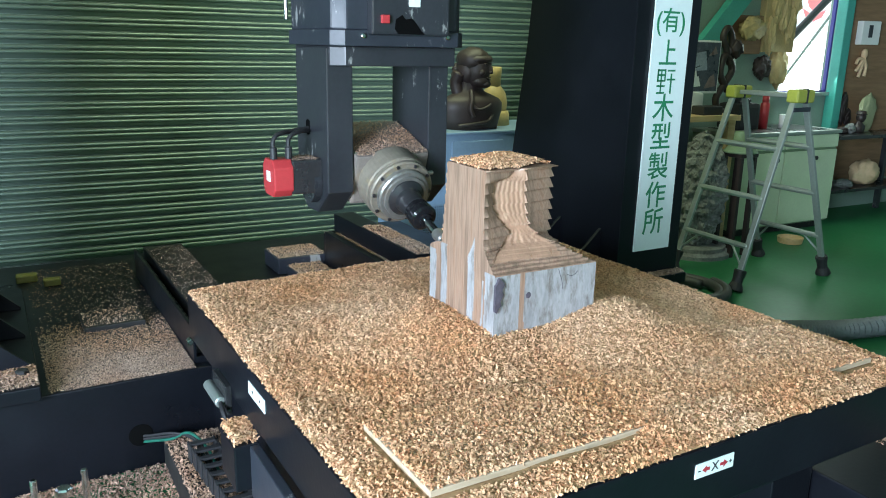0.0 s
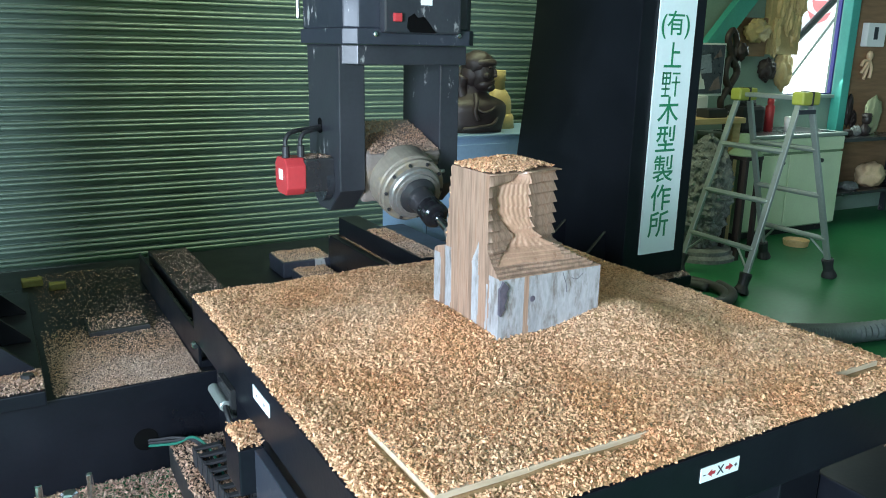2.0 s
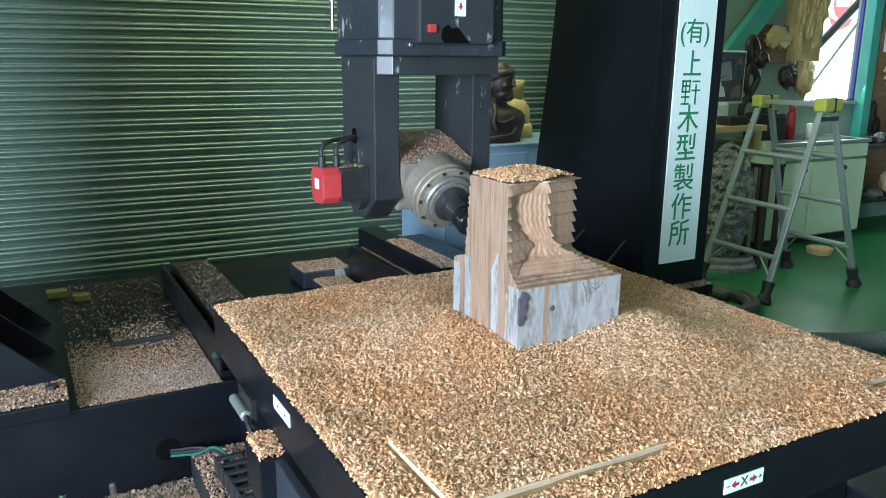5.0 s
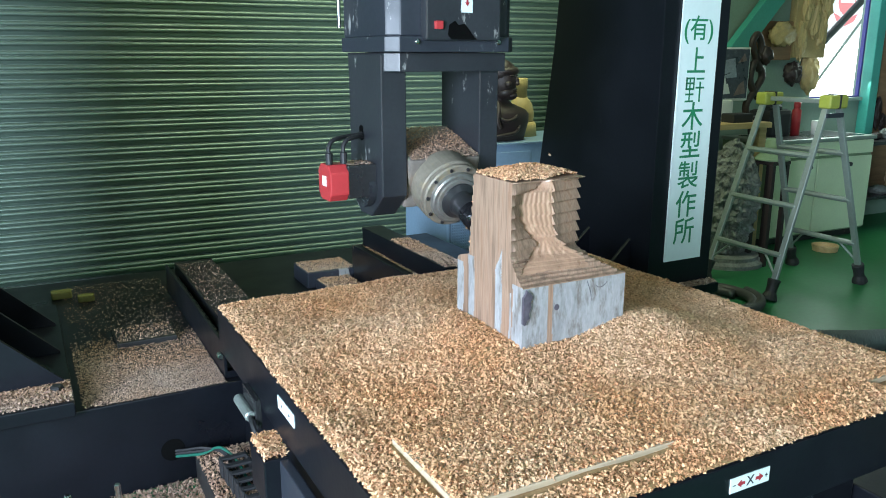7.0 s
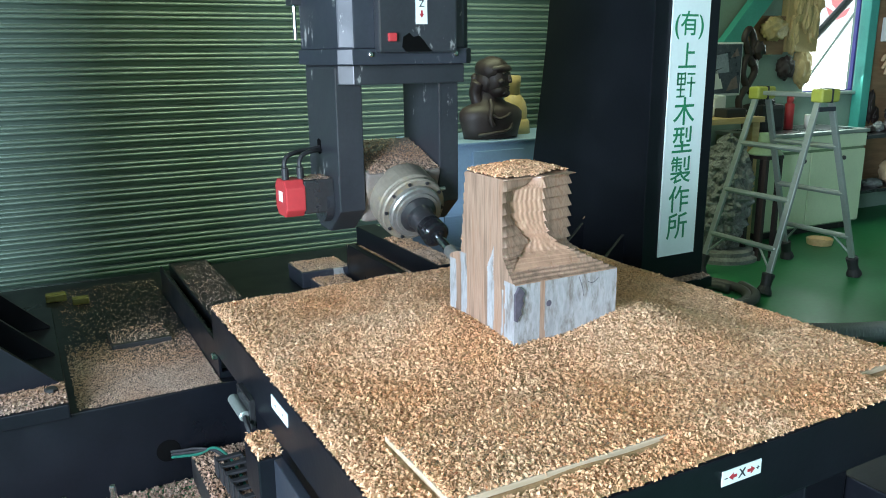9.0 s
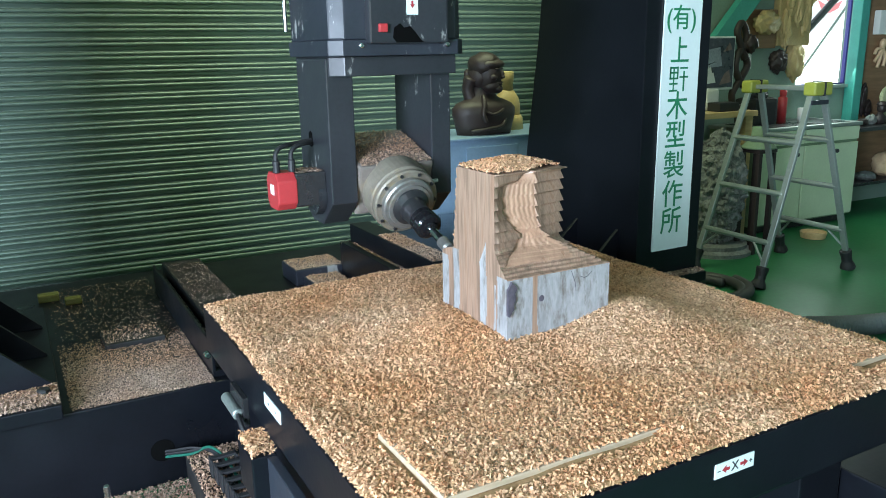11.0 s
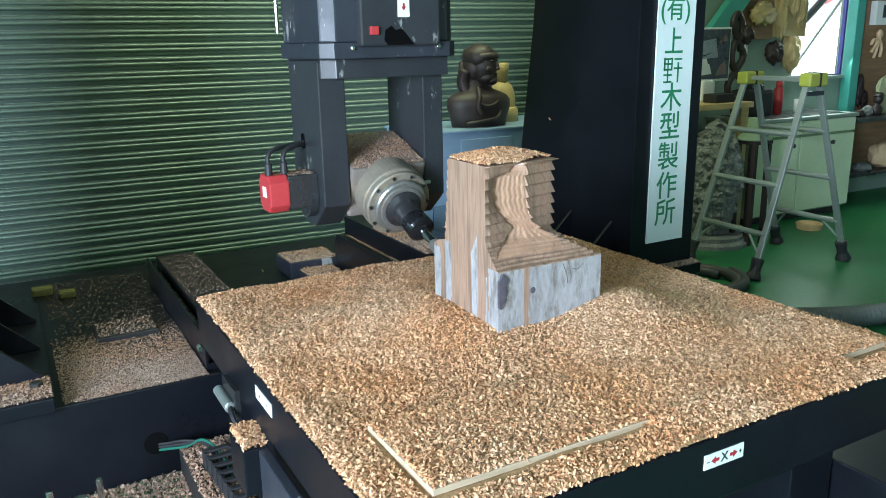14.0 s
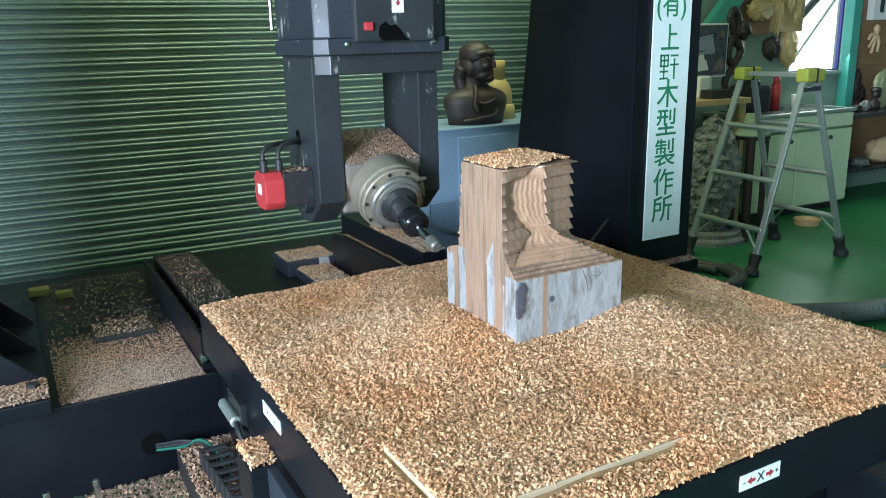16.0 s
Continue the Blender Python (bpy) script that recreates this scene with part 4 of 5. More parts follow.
def bust():
    """Shoulders, neck and a head in a knotted scarf, turned to one side."""
    prof = [(0, 0.175), (0.06, 0.188), (0.13, 0.205), (0.175, 0.205), (0.205, 0.182), (0.228, 0.135), (0.245, 0.095), (0.265, 0.074), (0.33, 0.068), (0.35, 0.05)]
    b = lathe(prof, (0, 0, 1.06), (0, 0, 2), 48)
    for v in b.verts:
        v.co.x *= 1.10
        v.co.y *= 0.60
        if v.co.z < 1.26:
            v.co += v.co.normalized() * 0.012 * noise.fractal(v.co * 11, 1, 2, 4)
    moved(b, pose(2.852, 4.52, 0, 0, 0, -8))
    h = pose(2.866, 4.49, 1.462, -3, 0, 36) @ Matrix.Scale(1.10, 4)
    hb = bmesh.new()
    for o, r, q in (((0, 0.0, 0.0), (0.074, 0.092, 0.112), 0.01), ((0, -0.086, -0.010), (0.011, 0.022, 0.028), 0), ((0, -0.094, -0.026), (0.015, 0.016, 0.012), 0), ((0, -0.078, -0.058), (0.025, 0.015, 0.006), 0), ((0, -0.076, -0.070), (0.022, 0.015, 0.007), 0),
                    ((0, -0.055, -0.095), (0.036, 0.036, 0.026), 0), ((0, -0.020, -0.075), (0.060, 0.064, 0.045), 0), ((-0.032, -0.076, 0.022), (0.024, 0.012, 0.007), 0), ((0.032, -0.076, 0.022), (0.024, 0.012, 0.007), 0),
                    ((-0.044, -0.052, -0.025), (0.022, 0.026, 0.022), 0), ((0.044, -0.052, -0.025), (0.022, 0.026, 0.022), 0),
                    ((0, 0.022, 0.050), (0.090, 0.104, 0.078), 0.10), ((0, 0.045, -0.01), (0.082, 0.078, 0.09), 0.05), ((0, 0.13, 0.0), (0.03, 0.026, 0.035), 0.15), ((-0.03, 0.13, -0.05), (0.028, 0.02, 0.05), 0.15)):
        blob(o, r, hb, rough=q, sub=3, freq=4)
    blob((0, -0.008, 0.048), (0.083, 0.094, 0.042), hb, rough=0.10, sub=3, freq=5)
    tube([(0.07, 0.08, -0.02), (0.05, 0.12, -0.08), (0.03, 0.12, -0.14)], 0.04, 10, hb)
    tube([(-0.07, 0.08, -0.02), (-0.06, 0.11, -0.08), (-0.05, 0.10, -0.15)], 0.038, 10, hb)
    moved(hb, h)
    join(b, hb)
    tube([(2.80, 4.44, 1.32), (2.785, 4.40, 1.26), (2.77, 4.39, 1.20), (2.79, 4.385, 1.15)], 0.016, 8, b)
    tube([(2.78, 4.42, 1.24), (2.83, 4.385, 1.20), (2.90, 4.385, 1.215), (2.95, 4.42, 1.245)], 0.011, 8, b)
    tube([(2.70, 4.43, 1.09), (2.80, 4.385, 1.105), (2.92, 4.39, 1.125), (2.98, 4.44, 1.20)], 0.012, 8, b)
    single("carved_bust", b, BRONZE, "dark polished carved wooden bust in a head scarf", "statue", smooth=True)


bust()
b = blob((3.17, 4.72, 1.20), (0.10, 0.09, 0.15), rough=0.05, sub=3)
lathe([(0, 0.05), (0.1, 0.045), (0.105, 0.05), (0.17, 0.05), (0.175, 0.045)], (3.17, 4.72, 1.29), (3.17, 4.72, 2), 20, b)
lathe([(0, 0.12), (0.08, 0.115), (0.1, 0.1)], (3.17, 4.72, 1.06), (3.17, 4.72, 2), 20, b)
single("carved_figure", b, CARVE, "small yellow carved wooden figure on the cabinet", "statue", smooth=True)

# ---------------------------------------------------------------- the ladder


def step_ladder():
    th = thing("step_ladder", (4.83, 3.70, 0), "worn aluminium step ladder with yellow-green caps and rubber feet", "ladder")
    top = {"a": Vector((4.77, 3.95, 1.30)), "b": Vector((4.89, 3.95, 1.30)), "c": Vector((4.77, 3.44, 1.30)), "d": Vector((4.89, 3.44, 1.30))}
    foot = {"a": Vector((4.40, 4.00, 0.10)), "b": Vector((5.28, 3.97, 0.10)), "c": Vector((4.375, 3.405, 0.10)), "d": Vector((5.265, 3.385, 0.10))}
    for k in "abcd":
        d = foot[k] - top[k]
        b = bmesh.new()
        n = d.normalized()
        u = Vector((0, 1, 0)) - n * n.y
        u.normalize()
        v = n.cross(u)
        q = []
        for s in (0, d.length):
            q.append([b.verts.new(top[k] + n * s + u * i + v * j) for i, j in ((-0.022, -0.013), (0.022, -0.013), (0.022, 0.013), (-0.022, 0.013))])
        for i in range(4):
            b.faces.new((q[0][i], q[0][(i + 1) % 4], q[1][(i + 1) % 4], q[1][i]))
        b.faces.new(q[0][::-1])
        b.faces.new(q[1])
        bmesh.ops.recalc_face_normals(b, faces=b.faces)
        bmesh.ops.bevel(b, geom=b.edges[:], offset=0.003, segments=1, affect="EDGES")
        leg = part("leg", b, ALU, th)
        part("rubber_foot", lathe([(-0.03, 0.040), (-0.02, 0.043), (0.03, 0.036), (0.06, 0.036), (0.09, 0.050), (0.112, 0.054), (0.118, 0.050)], foot[k] - n * 0.02, foot[k] + n, 14), RUBBER, leg, "black rubber foot")
    for p, q in (("a", "c"), ("b", "d")):
        for f in (0.28, 0.56, 0.83):
            s, e = top[p].lerp(foot[p], f), top[q].lerp(foot[q], f)
            b = rod(s, e, 0.02, 8)
            part("rung", b, ALU, th)
    part("top_bar", box(4.78, 4.88, 3.44, 3.95, 1.305, 1.335, 0.006), ALU, th)
    for y in (3.955, 3.44):
        part("cap", box(4.735, 4.925, y - 0.05, y + 0.045, 1.275, 1.365, 0.02, seg=3), YELLOW, th, "yellow-green plastic cap")
        part("strap", box(4.83, 4.846, y - 0.054, y + 0.049, 1.272, 1.369, 0.004), RUBBER, th, "black strap round the cap")
    for k, q in (("a", 1), ("b", -1), ("c", 1), ("d", -1)):
        p = top[k].lerp(foot[k], 0.83)
        inward = -1 if k in "ab" else 1
        part("brace", rod(p + Vector((0, inward * 0.14, 0)), top[k].lerp(foot[k], 0.95), 0.008, 8), ALU, th)
    part("hinge_label", box(4.74, 4.91, 3.405, 3.418, 1.215, 1.245, 0.002), NAVY, th)


step_ladder()

# ---------------------------------------------------------------- sink corner


def sink_unit():
    th = thing("sink_cabinet", (6.25, 4.72, 0), "pale green sink cabinet with two doors and steel top", "cabinet")
    g = HALL @ Matrix.Diagonal((1, 1, 1.07, 1))
    v0, v1 = -0.885, -0.34
    # carcass coloured darker than the doors so that the gaps look shaded
    part("body", moved(box(5.60, 6.88, v0, v1, 0.06, 0.83, 0.004), g), FELT_AND_GAP_SHADE, th, "green cabinet carcass, coloured dark to give shaded door gaps")
    part("plinth", moved(box(5.63, 6.85, v0 + 0.04, v1, 0.0, 0.06), g), BLACK_DULL, th)
    for a, c in ((5.605, 6.162), (6.180, 6.878)):
        d = part("door", moved(box(a, c, v0 - 0.018, v0, 0.075, 0.692, 0.004), g), CREAM, th)
        x = c - 0.09 if a < 6 else a + 0.40
        part("handle", moved(rod((x, v0 - 0.018, 0.63), (x, v0 - 0.045, 0.63), 0.018, 12), g), STEEL_DARK, d, "dark round knob")
        part("drawer_front", moved(box(a, c, v0 - 0.018, v0, 0.715, 0.825, 0.004), g), CREAM, th)
    t = part("worktop", moved(box(5.58, 6.90, v0 - 0.03, v1, 0.83, 0.86, 0.006), g), ALU, th, "stainless steel sink top")
    # flat dark plate on the worktop, standing in for the basin's dark inside
    b = moved(box(5.72, 6.80, v0 + 0.03, v1 - 0.06, 0.8605, 0.864, 0.001), g)
    part("basin_dark_plate", b, STEEL_DARK, t)


sink_unit()


def desk():
    th = thing("wooden_desk", (5.0, 4.6, 0), "varnished pine desk with a monitor on it", "desk")
    part("tabletop", moved(box(4.55, 5.40, -1.05, -0.36, 1.055, 1.10, 0.004), HALL), DESK, th)
    for a in (4.6, 5.30):
        part("leg", moved(box(a, a + 0.08, -1.02, -0.94, 0, 1.055, 0.004), HALL), DESK, th)
        part("leg", moved(box(a, a + 0.08, -0.46, -0.38, 0, 1.055, 0.004), HALL), DESK, th)


desk()


def monitor():
    th = thing("monitor", HALL @ Vector((5.11, -0.76, 1.1)), "white-framed monitor showing a grey picture", "monitor")
    b = box(4.86, 5.36, -0.80, -0.765, 1.26, 1.685, 0.006)
    part("frame", moved(b, HALL), PAPER, th)
    part("screen", moved(box(4.88, 5.345, -0.804, -0.799, 1.28, 1.67), HALL), SCREEN, th, "lit screen with a blurred grey picture")
    for a, c, lo, hi, m in ((4.90, 5.16, 1.30, 1.40, PAPER), (4.93, 5.22, 1.43, 1.60, SCREEN_PALE), (5.00, 5.12, 1.36, 1.47, PAPER), (5.02, 5.16, 1.465, 1.49, RUBBER), (5.20, 5.33, 1.30, 1.42, SCREEN_WARM), (5.22, 5.32, 1.56, 1.64, SCREEN_WARM)):
        part("picture_patch", moved(prism([(a, lo), (c, lo + 0.02), (c - 0.03, hi), (a + 0.05, hi - 0.03)], "y", -0.8055, -0.8045), HALL), m, th)
    part("stand", moved(box(5.04, 5.18, -0.84, -0.68, 1.10, 1.27, 0.02), HALL), PAPER, th)


monitor()
single("black_box", moved(box(5.03, 5.24, -1.0, -0.86, 1.10, 1.17, 0.01), HALL), RUBBER, "small black device on the desk", "device")
b = tube([(5.40, 4.62, 1.10), (5.34, 4.60, 1.22), (5.43, 4.60, 1.34), (5.50, 4.60, 1.46), (5.40, 4.60, 1.57), (5.36, 4.60, 1.42), (5.47, 4.60, 1.28)], 0.03, 10)
tube([(5.46, 4.60, 1.50), (5.40, 4.60, 1.62), (5.35, 4.60, 1.72), (5.40, 4.60, 1.79), (5.46, 4.60, 1.70), (5.45, 4.60, 1.58)], 0.028, 10, b)
blob((5.50, 4.58, 1.62), (0.06, 0.05, 0.07), b, rough=0.4, freq=3)
lathe([(0, 0.10), (0.02, 0.10), (0.03, 0.05)], (5.40, 4.62, 1.10), (5.40, 4.62, 2), 20, b)
single("loop_sculpture", b, BRONZE, "black looping carved sculpture on the desk", "statue", smooth=True)
b = blob((4.90, 4.30, 0.50), (0.22, 0.20, 0.47), rough=0.12, freq=2.0, sub=6)
for v in b.verts:
    n = v.co - Vector((4.90, 4.30, v.co.z))
    v.co += n.normalized() * 0.035 * noise.fractal(v.co * 22, 1, 2, 3)
lathe([(0, 0.30), (0.03, 0.30), (0.05, 0.26), (0.08, 0.26)], (4.90, 4.30, 0), (4.90, 4.30, 1), 28, b)
single("rough_stone", b, STONE, "tall rough grey stone standing on a low plinth", "stone", smooth=False)

single("diagonal_brace", moved(prism([(4.98, 1.15), (5.21, 1.15), (7.19, 3.3), (6.96, 3.3)], "y", -0.46, -0.38, 0.004), HALL), TEAL, "green painted diagonal steel brace", "brace")
structure("pillar", moved(box(7.37, 7.485, -0.44, -0.33, 0, 3.6, 0.01), HALL), TEAL, "teal painted steel pillar beside the window", "pillar")
structure("wall_board", moved(box(7.50, 9.55, -0.36, -0.325, 0.3, 3.0, 0.004), HALL), BROWN, "brown plywood wall board hung with small things", "wall panel")


def shelf_bench():
    th = thing("shelf_bench", HALL @ Vector((8.5, -0.7, 0)), "grey steel shelf bench crowded with carvings", "shelf")
    part("tabletop", moved(box(6.97, 9.4, -0.78, -0.45, 0.80, 0.835, 0.004), HALL), STEEL_DARK, th)
    part("shelf", moved(box(6.97, 9.4, -0.77, -0.45, 0.275, 0.305, 0.004), HALL), STEEL_DARK, th)
    for a in (6.98, 8.20, 9.35):
        part("leg", moved(box(a, a + 0.05, -0.52, -0.47, 0, 0.80, 0.004), HALL), GREY, th)


shelf_bench()
for u, v, z, r, m, lab in ((7.42, -0.62, 0.885, (0.05, 0.05, 0.05), STONE, "small grey carved lump on the bench"),
                           (7.28, -0.63, 0.868, (0.07, 0.05, 0.035), BRONZE, "low dark carved animal on the bench"), (7.75, -0.62, 0.43, (0.17, 0.12, 0.13), LIMEWOOD, "rounded driftwood lump on the lower shelf"),
                           (7.40, -0.64, 0.34, (0.10, 0.09, 0.045), STONE, "flat grey lump on the lower shelf"), (7.82, -0.50, 1.02, (0.13, 0.035, 0.19), RELIEF, "pale green carved relief leaning on the wall board")):
    single("wood_carving", blob(HALL @ Vector((u, v, z)), r, rough=0.22, freq=1.8, sub=4, seed=u), m, lab, "carving", smooth=True)
b = lathe([(0, 0.07), (0.03, 0.085), (0.07, 0.085), (0.10, 0.045), (0.115, 0.035)], (0, 0, 0), (0, 0, 1), 24)
for v in b.verts:
    v.co.y *= 0.65
blob((0, -0.01, 0.155), (0.040, 0.046, 0.052), b, rough=0.03, sub=3)
lathe([(0, 0.05), (0.006, 0.055), (0.010, 0.046), (0.03, 0.044), (0.036, 0.03)], (0, -0.008, 0.182), (0, -0.008, 1), 24, b)
single("small_bust", moved(b, Matrix.Translation(HALL @ Vector((7.58, -0.60, 0.835))) @ pose(0, 0, 0, 0, 0, 25)), BRONZE, "small dark carved bust with a flat cap", "statue", smooth=True)
for u, z, s, m in ((6.58, 1.46, (0.11, 0.06, 0.17), CARVE), (6.36, 1.46, (0.09, 0.07, 0.10), BRONZE), (7.62, 1.06, (0.05, 0.03, 0.15), BRONZE), (7.70, 0.97, (0.05, 0.03, 0.08), BRONZE)):
    single("wall_carving", blob(HALL @ Vector((u, -0.37, z)), s, rough=0.3, freq=2.6, sub=4, seed=z), m, "rough wooden carving hung on the wall", "carving", smooth=True)
# a pale carved figure of crossed limbs
b = blob(HALL @ Vector((7.80, -0.39, 1.60)), (0.035, 0.03, 0.05), rough=0.15, sub=3)
for q in (((7.80, 1.58), (7.76, 1.50), (7.70, 1.43)), ((7.80, 1.56), (7.85, 1.48), (7.84, 1.38)), ((7.80, 1.54), (7.78, 1.46), (7.75, 1.37)), ((7.79, 1.55), (7.72, 1.55), (7.69, 1.50))):
    tube([HALL @ Vector((u, -0.39, z)) for u, z in q], 0.017, 8, b)
single("wall_carving", b, LIMEWOOD, "pale carved figure with crossed limbs on the wall board", "carving", smooth=True)
b = moved(box(6.30, 6.72, -0.40, -0.325, 1.60, 2.45, 0.008), HALL)
for k in range(7):
    blob(HALL @ Vector((6.38 + 0.05 * k, -0.41, 1.75 + 0.09 * ((k * 3) % 7))), (0.06, 0.04, 0.16), b, rough=0.4, freq=3, sub=3, seed=k)
single("relief_panel", b, CARVE, "yellow-brown carved relief panel hung on the wall", "carving")
b = moved(box(5.88, 6.30, -0.38, -0.325, 1.58, 1.92, 0.006), HALL)
single("plywood_box", b, BROWN, "brown plywood box hung on the wall", "box")
single("wall_carving", blob(HALL @ Vector((6.10, -0.44, 1.80)), (0.15, 0.06, 0.10), rough=0.4, freq=2.6, sub=4, seed=9), CARVE, "yellow carved wooden beast on the wall box", "carving", smooth=True)
single("notice_card", moved(box(5.98, 6.06, -0.332, -0.325, 1.40, 1.56), HALL), PAPER, "small white card pinned to the wall", "card")
b = moved(box(7.66, 7.94, -0.43, -0.361, 1.69, 1.92, 0.008), HALL)
box_unit = single("wall_box", b, PAPER, "white plastic switch box on the wall board", "box")
part("switch", moved(box(7.755, 7.81, -0.438, -0.429, 1.76, 1.88, 0.003), HALL), NAVY, box_unit, "blue-grey switch cover")
b = lathe([(0, 0.040), (0.22, 0.040), (0.235, 0.025), (0.24, 0.03), (0.29, 0.03)], HALL @ Vector((6.20, -0.60, 0.925)), HALL @ Vector((6.20, -0.60, 2)), 18)
single("spray_can", b, RED, "red spray can standing by the sink", "can", smooth=True)
b = lathe([(0, 0.04), (0.12, 0.045), (0.125, 0.04)], HALL @ Vector((6.40, -0.66, 0.925)), HALL @ Vector((6.40, -0.66, 2)), 18)
single("cup", b, PAPER, "pale cup standing by the sink", "cup", smooth=True)
b = box(5.72, 6.02, 4.66, 4.90, 0.92, 1.16, 0.04)
blob((5.84, 4.76, 1.17), (0.11, 0.08, 0.06), b, rough=0.3)
single("dark_bag", b, RUBBER, "dark crumpled bag beside the desk", "bag")
for k, (a0, a1) in enumerate((((7.42, 0.3, 1.66), (8.35, 0.3, 2.42)), ((7.25, 0.35, 1.0), (8.6, 0.35, 2.45)))):
    single("outside_strut", moved(rod(a0, a1, 0.040 - 0.026 * k, 10), HALL), GREY if k == 0 else ALU, "grey diagonal strut outside the window", "strut")
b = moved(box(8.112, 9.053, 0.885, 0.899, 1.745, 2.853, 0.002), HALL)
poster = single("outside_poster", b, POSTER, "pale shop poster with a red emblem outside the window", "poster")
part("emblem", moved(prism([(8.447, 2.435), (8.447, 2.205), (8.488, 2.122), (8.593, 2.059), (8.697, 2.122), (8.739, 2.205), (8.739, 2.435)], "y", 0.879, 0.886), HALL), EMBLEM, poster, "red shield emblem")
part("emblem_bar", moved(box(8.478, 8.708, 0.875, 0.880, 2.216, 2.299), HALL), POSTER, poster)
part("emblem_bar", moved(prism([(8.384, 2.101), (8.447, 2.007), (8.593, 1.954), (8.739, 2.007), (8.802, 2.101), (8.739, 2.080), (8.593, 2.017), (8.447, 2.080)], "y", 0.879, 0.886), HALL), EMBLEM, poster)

# a pale green cone hat on a dark stool by the desk
th = thing("wooden_stool", (5.13, 4.12, 0), "dark brown wooden stool beside the desk", "stool")
part("seat", box(5.03, 5.23, 4.02, 4.22, 0.80, 0.83, 0.006), BRONZE, th)
for a0 in (5.035, 5.19):
    for c0 in (4.025, 4.18):
        part("leg", box(a0, a0 + 0.035, c0, c0 + 0.035, 0, 0.80, 0.003), BRONZE, th)
b = lathe([(0, 0.125), (0.008, 0.135), (0.016, 0.128), (0.06, 0.085), (0.075, 0.066), (0.16, 0.056), (0.168, 0.05)], (5.13, 4.12, 0.83), (5.13, 4.12, 2), 28)
single("green_hat", b, FELT_AND_GAP_SHADE, "pale green felt hat lying on the stool", "hat", smooth=True)

OCHRE = surface("dark_yellow_plastic", (0.15, 0.14, 0.03), 0.6, vary=0.25)
for x, y, s in ((0.09, 4.42, 0.05), (0.20, 4.30, 0.04)):
    b = box(x - s, x + s, y - s * 0.7, y + s * 0.7, 0.376, 0.40 + s * 0.3, 0.008)
    single("yellow_wedge", b, OCHRE, "small yellow plastic wedge lying on the bed", "wedge", group="wedges on the bed")

# ---------------------------------------------------------------- floor things


def ribbed_hose(pts, r, label):
    single("ribbed_hose", tube(pts, r, 18, steps=20, ribs=0.13), HOSE, label, "hose")


ribbed_hose([(3.35, 2.85, 0.06), (3.60, 2.74, 0.06), (3.822, 2.65, 0.06), (3.99, 2.555, 0.06), (4.2, 2.47, 0.06), (4.6, 2.38, 0.06)], 0.054, "thick grey ribbed suction hose on the floor")
COIL = surface("dull_black_hose", (0.05, 0.05, 0.048), 0.55, vary=0.25)
b = tube([(3.93 + (0.24 + 0.0035 * k) * math.cos(k * 0.5), 3.54 + (0.24 + 0.0035 * k) * math.sin(k * 0.5), 0.035 + 0.0008 * k) for k in range(26)], 0.033, 10, steps=3)
single("coiled_hose", b, COIL, "coiled black rubber hose lying on the floor", "hose", smooth=True)
b = lathe([(0, 0.10), (0.05, 0.11), (0.052, 0.10), (0.02, 0.09)], (5.95, 4.15, 0.0), (5.95, 4.15, 1), 20)
single("shallow_basket", b, DESK, "shallow brown basket on the floor by the sink", "basket")

for x, y, h in ((0.0, 2.60, 0.22), (0.15, 2.56, 0.24)):
    single("threaded_stud", rod((x, y, 0.0), (x, y, h), 0.011, 12), CHROME, "bright threaded steel stud rising from the floor", "stud", group="studs beside the bed")
b = lathe([(0, 0.016), (0.16, 0.016), (0.161, 0.028), (0.185, 0.028), (0.19, 0.022)], (0.085, 2.56, 0), (0.085, 2.56, 1), 6)
single("hex_bolt", b, CHROME, "large bright hexagon bolt standing on the floor", "bolt")


def cable_chain():
    th = thing("cable_chain", (0.5, 2.5, 0), "black plastic cable chain dusted with chips", "cable chain")
    for i in range(14):
        y = 2.66 - i * 0.06
        x = 0.555 + 0.004 * i
        b = box(x - 0.05, x - 0.042, y - 0.028, y + 0.022, 0.12, 0.19, 0.003)
        box(x + 0.042, x + 0.05, y - 0.028, y + 0.022, 0.12, 0.19, 0.003, bm=b)
        box(x - 0.045, x + 0.045, y - 0.014, y + 0.008, 0.182, 0.192, 0.002, bm=b)
        part("chain_link", b, RUBBER, th)
    part("tray", box(0.455, 0.68, 1.8, 2.88, 0.0, 0.115, 0.004), BLACK_DULL, th)


cable_chain()
strew(7000, 0.457, 0.675, 1.82, 2.875, 0.117, 61, "wood chips lying in the cable tray", 0.009, 0.006)
for i, m in enumerate((RUBBER, RUBBER, surface("green_wire", (0.015, 0.13, 0.09), 0.4))):
    z = 0.135 - 0.012 * i
    single("cable", tube([(0.385, 2.905, z), (0.42, 2.87, z + 0.012), (0.475, 2.82, z + 0.03), (0.53, 2.76, 0.165 + 0.008 * i), (0.545 + 0.012 * i, 2.66, 0.16), (0.55 + 0.012 * i, 2.5, 0.14)], 0.0055, 8), m, "cable leading out of the round bed hole", "cable", group="cables from the bed")
TABLE_THINGS.append(strew(1100, 0.502, 0.573, 1.995, 2.135, 0.507, 62, "wood chips heaped on the switch bracket", 0.0085, 0.022, CHIP))


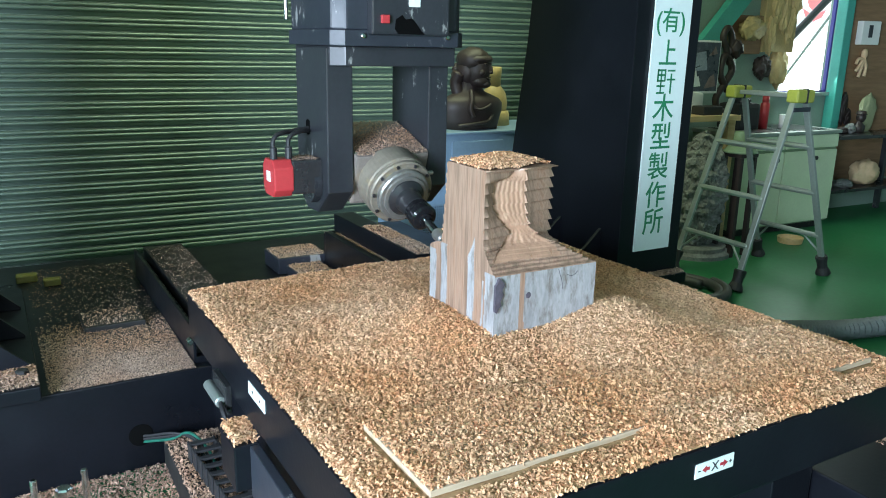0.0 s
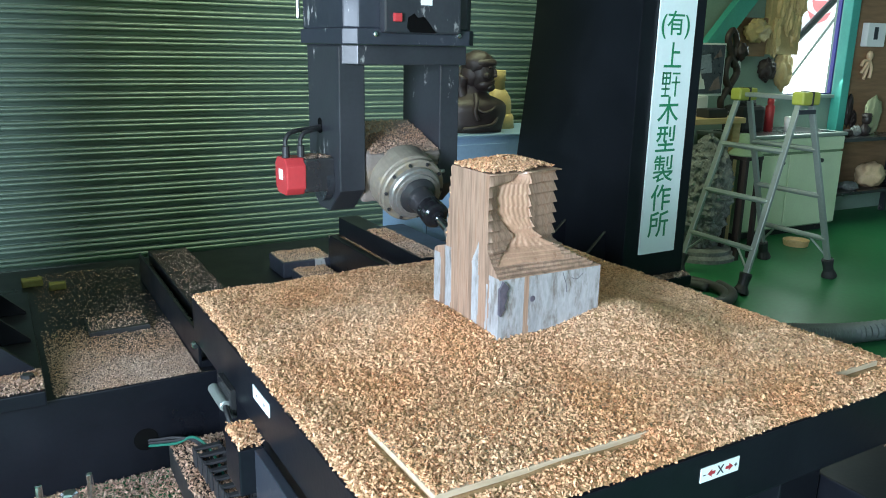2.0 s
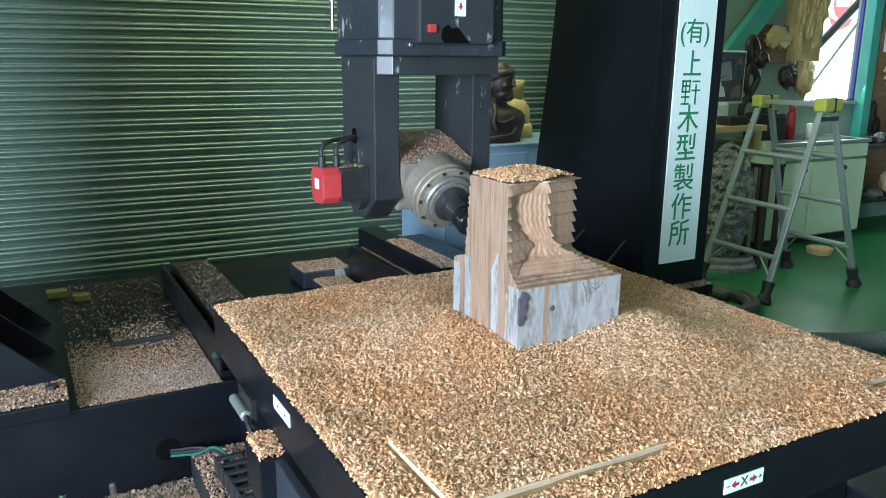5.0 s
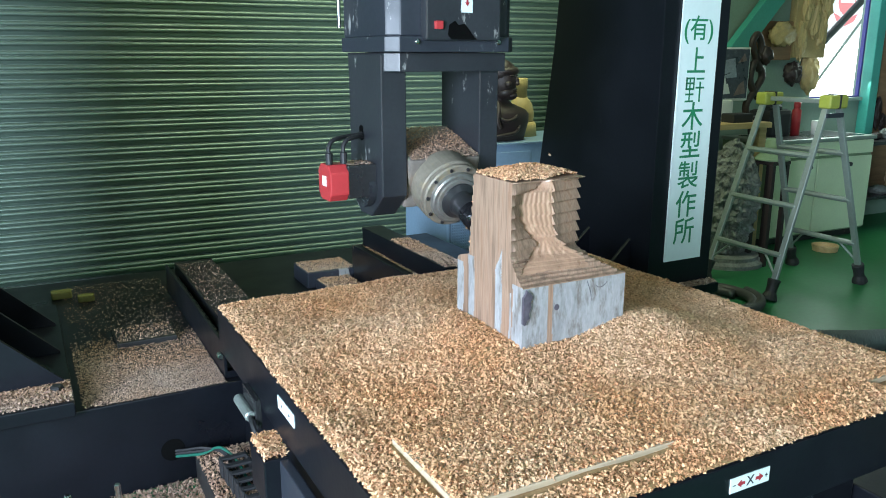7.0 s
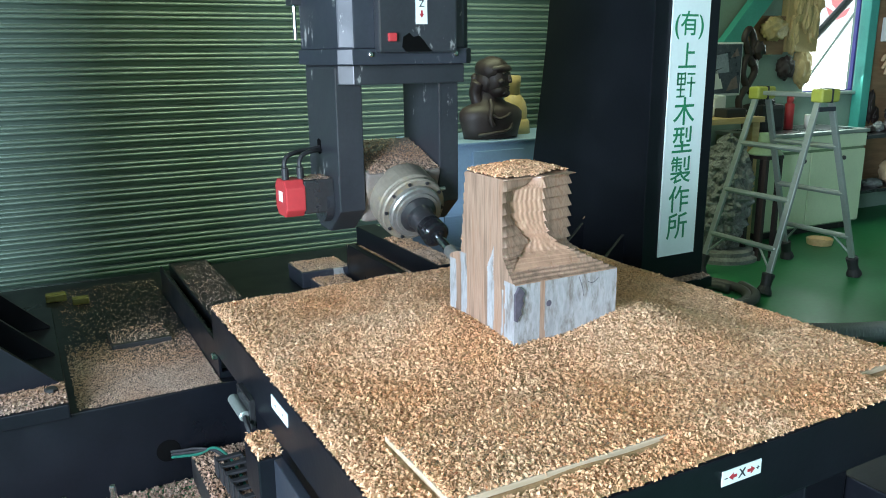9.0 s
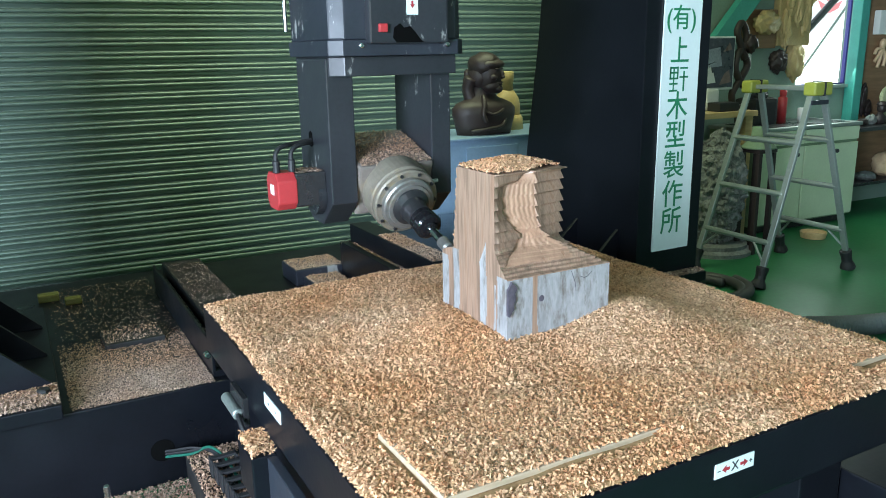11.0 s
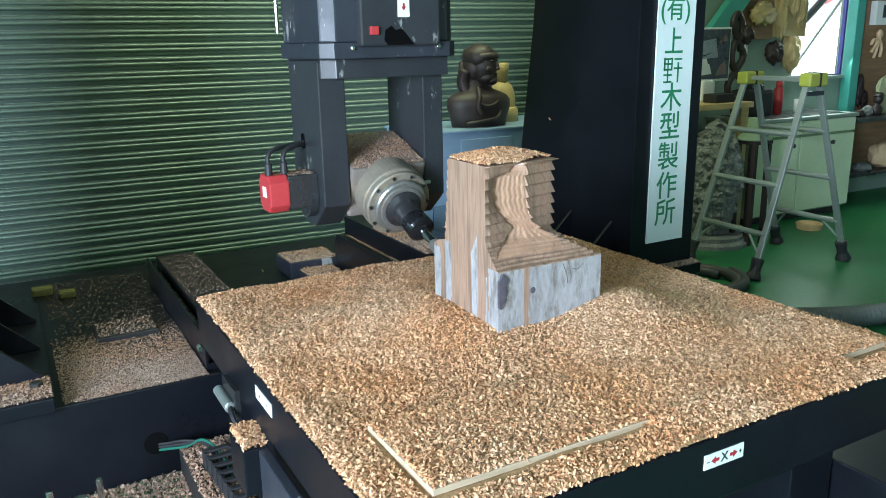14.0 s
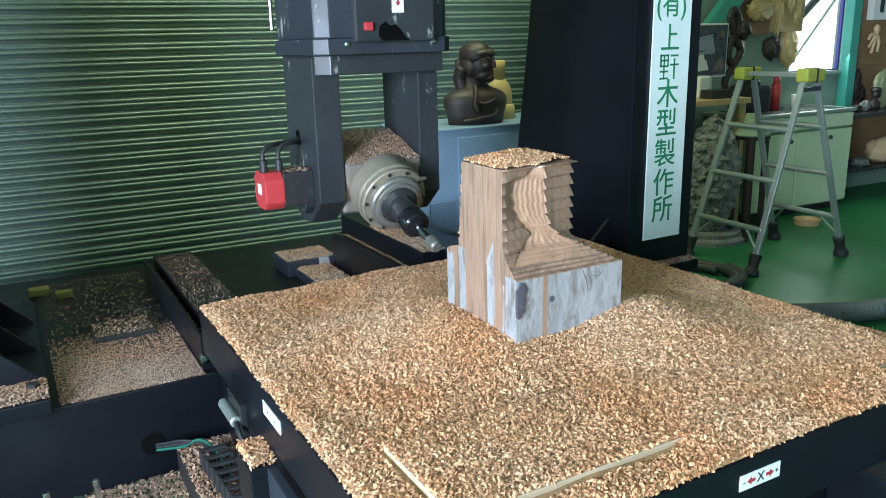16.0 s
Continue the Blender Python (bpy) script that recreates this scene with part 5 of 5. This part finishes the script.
def flying_chip(k, start, t0, end, t1, peak):
    """A loose chip that is thrown up by the cutter and lands again on the heap."""
    b = bmesh.new()
    v = [b.verts.new(q) for q in ((-0.006, -0.003, 0), (0, -0.0035, 0.002), (0.006, -0.003, 0), (0.006, 0.003, 0), (0, 0.0035, 0.002), (-0.006, 0.003, 0))]
    b.faces.new((v[0], v[1], v[4], v[5]))
    b.faces.new((v[1], v[2], v[3], v[4]))
    bmesh.ops.solidify(b, geom=b.faces[:], thickness=0.0008)
    ob = part("flying_chip", b, CHIP)
    tagged(ob, "single pale wood chip thrown up by the cutter", "wood chip", "flying chips")
    tt = [t for t, _ in TABLE]
    dy = [y for _, y in TABLE]
    rows = []
    zs = 0.712 + float(pile_height(start[0], start[1]))
    ze = 0.712 + float(pile_height(end[0], end[1]))
    for t in sorted({0.0, 4.0, 8.0, 12.0, 15.77, 16.0} - {x for x in (0.0, 4.0, 8.0, 12.0, 15.77) if t0 <= x <= t1} | {t0, t1} | {t0 + (t1 - t0) * i / 6 for i in range(1, 6)}):
        f = min(1.0, max(0.0, (t - t0) / (t1 - t0)))
        x = start[0] + (end[0] - start[0]) * f
        y = start[1] + (end[1] - start[1]) * f + float(np.interp(t, tt, dy))
        z = zs + (ze - zs) * f + 4 * peak * f * (1 - f)
        rows.append((t, pose(x, y, z, 180 * f, 70 * f, 40 * k + 200 * f)))
    FLYERS.append((ob, rows))


FLYERS = []
rng = np.random.default_rng(77)
for k, t0 in enumerate((0.3, 1.0, 2.3, 2.5, 2.9, 6.6, 6.9, 7.4, 8.2, 12.5, 12.9, 13.0, 13.1, 13.4, 14.6)):
    side = 1 if k % 3 else -1
    flying_chip(k, (1.40 + 0.1 * rng.random(), 2.34 + 0.1 * rng.random()), t0, (1.44 + side * (0.5 + 0.25 * rng.random()), 2.2 + 0.5 * rng.random()), t0 + 0.75 + 0.3 * rng.random(), 0.45 + 0.35 * rng.random())
# two bursts thrown up in front of the far column
for k, t0 in enumerate((2.45, 2.5, 2.55, 2.6, 2.65, 2.7, 2.75, 2.8, 12.75, 12.8, 12.85, 12.95, 13.05, 13.15)):
    flying_chip(k + 20, (1.42 + 0.1 * rng.random(), 2.30 + 0.12 * rng.random()), t0, (1.95 + 0.3 * rng.random(), 2.25 + 0.5 * rng.random()), t0 + 0.8 + 0.25 * rng.random(), 0.40 + 0.45 * rng.random())


def motions():
    for ob, rows in FLYERS:
        walk(ob, rows)
    for ob in TABLE_THINGS:
        o = ORG[ob]
        walk(ob, [(t, pose(o.x, o.y + dy, o.z)) for t, dy in TABLE])
    for ob in HEAD_THINGS:
        o = ORG[ob]
        walk(ob, [(t, pose(o.x + dx, o.y, o.z + dz)) for t, dx, dz in HEAD])


motions()
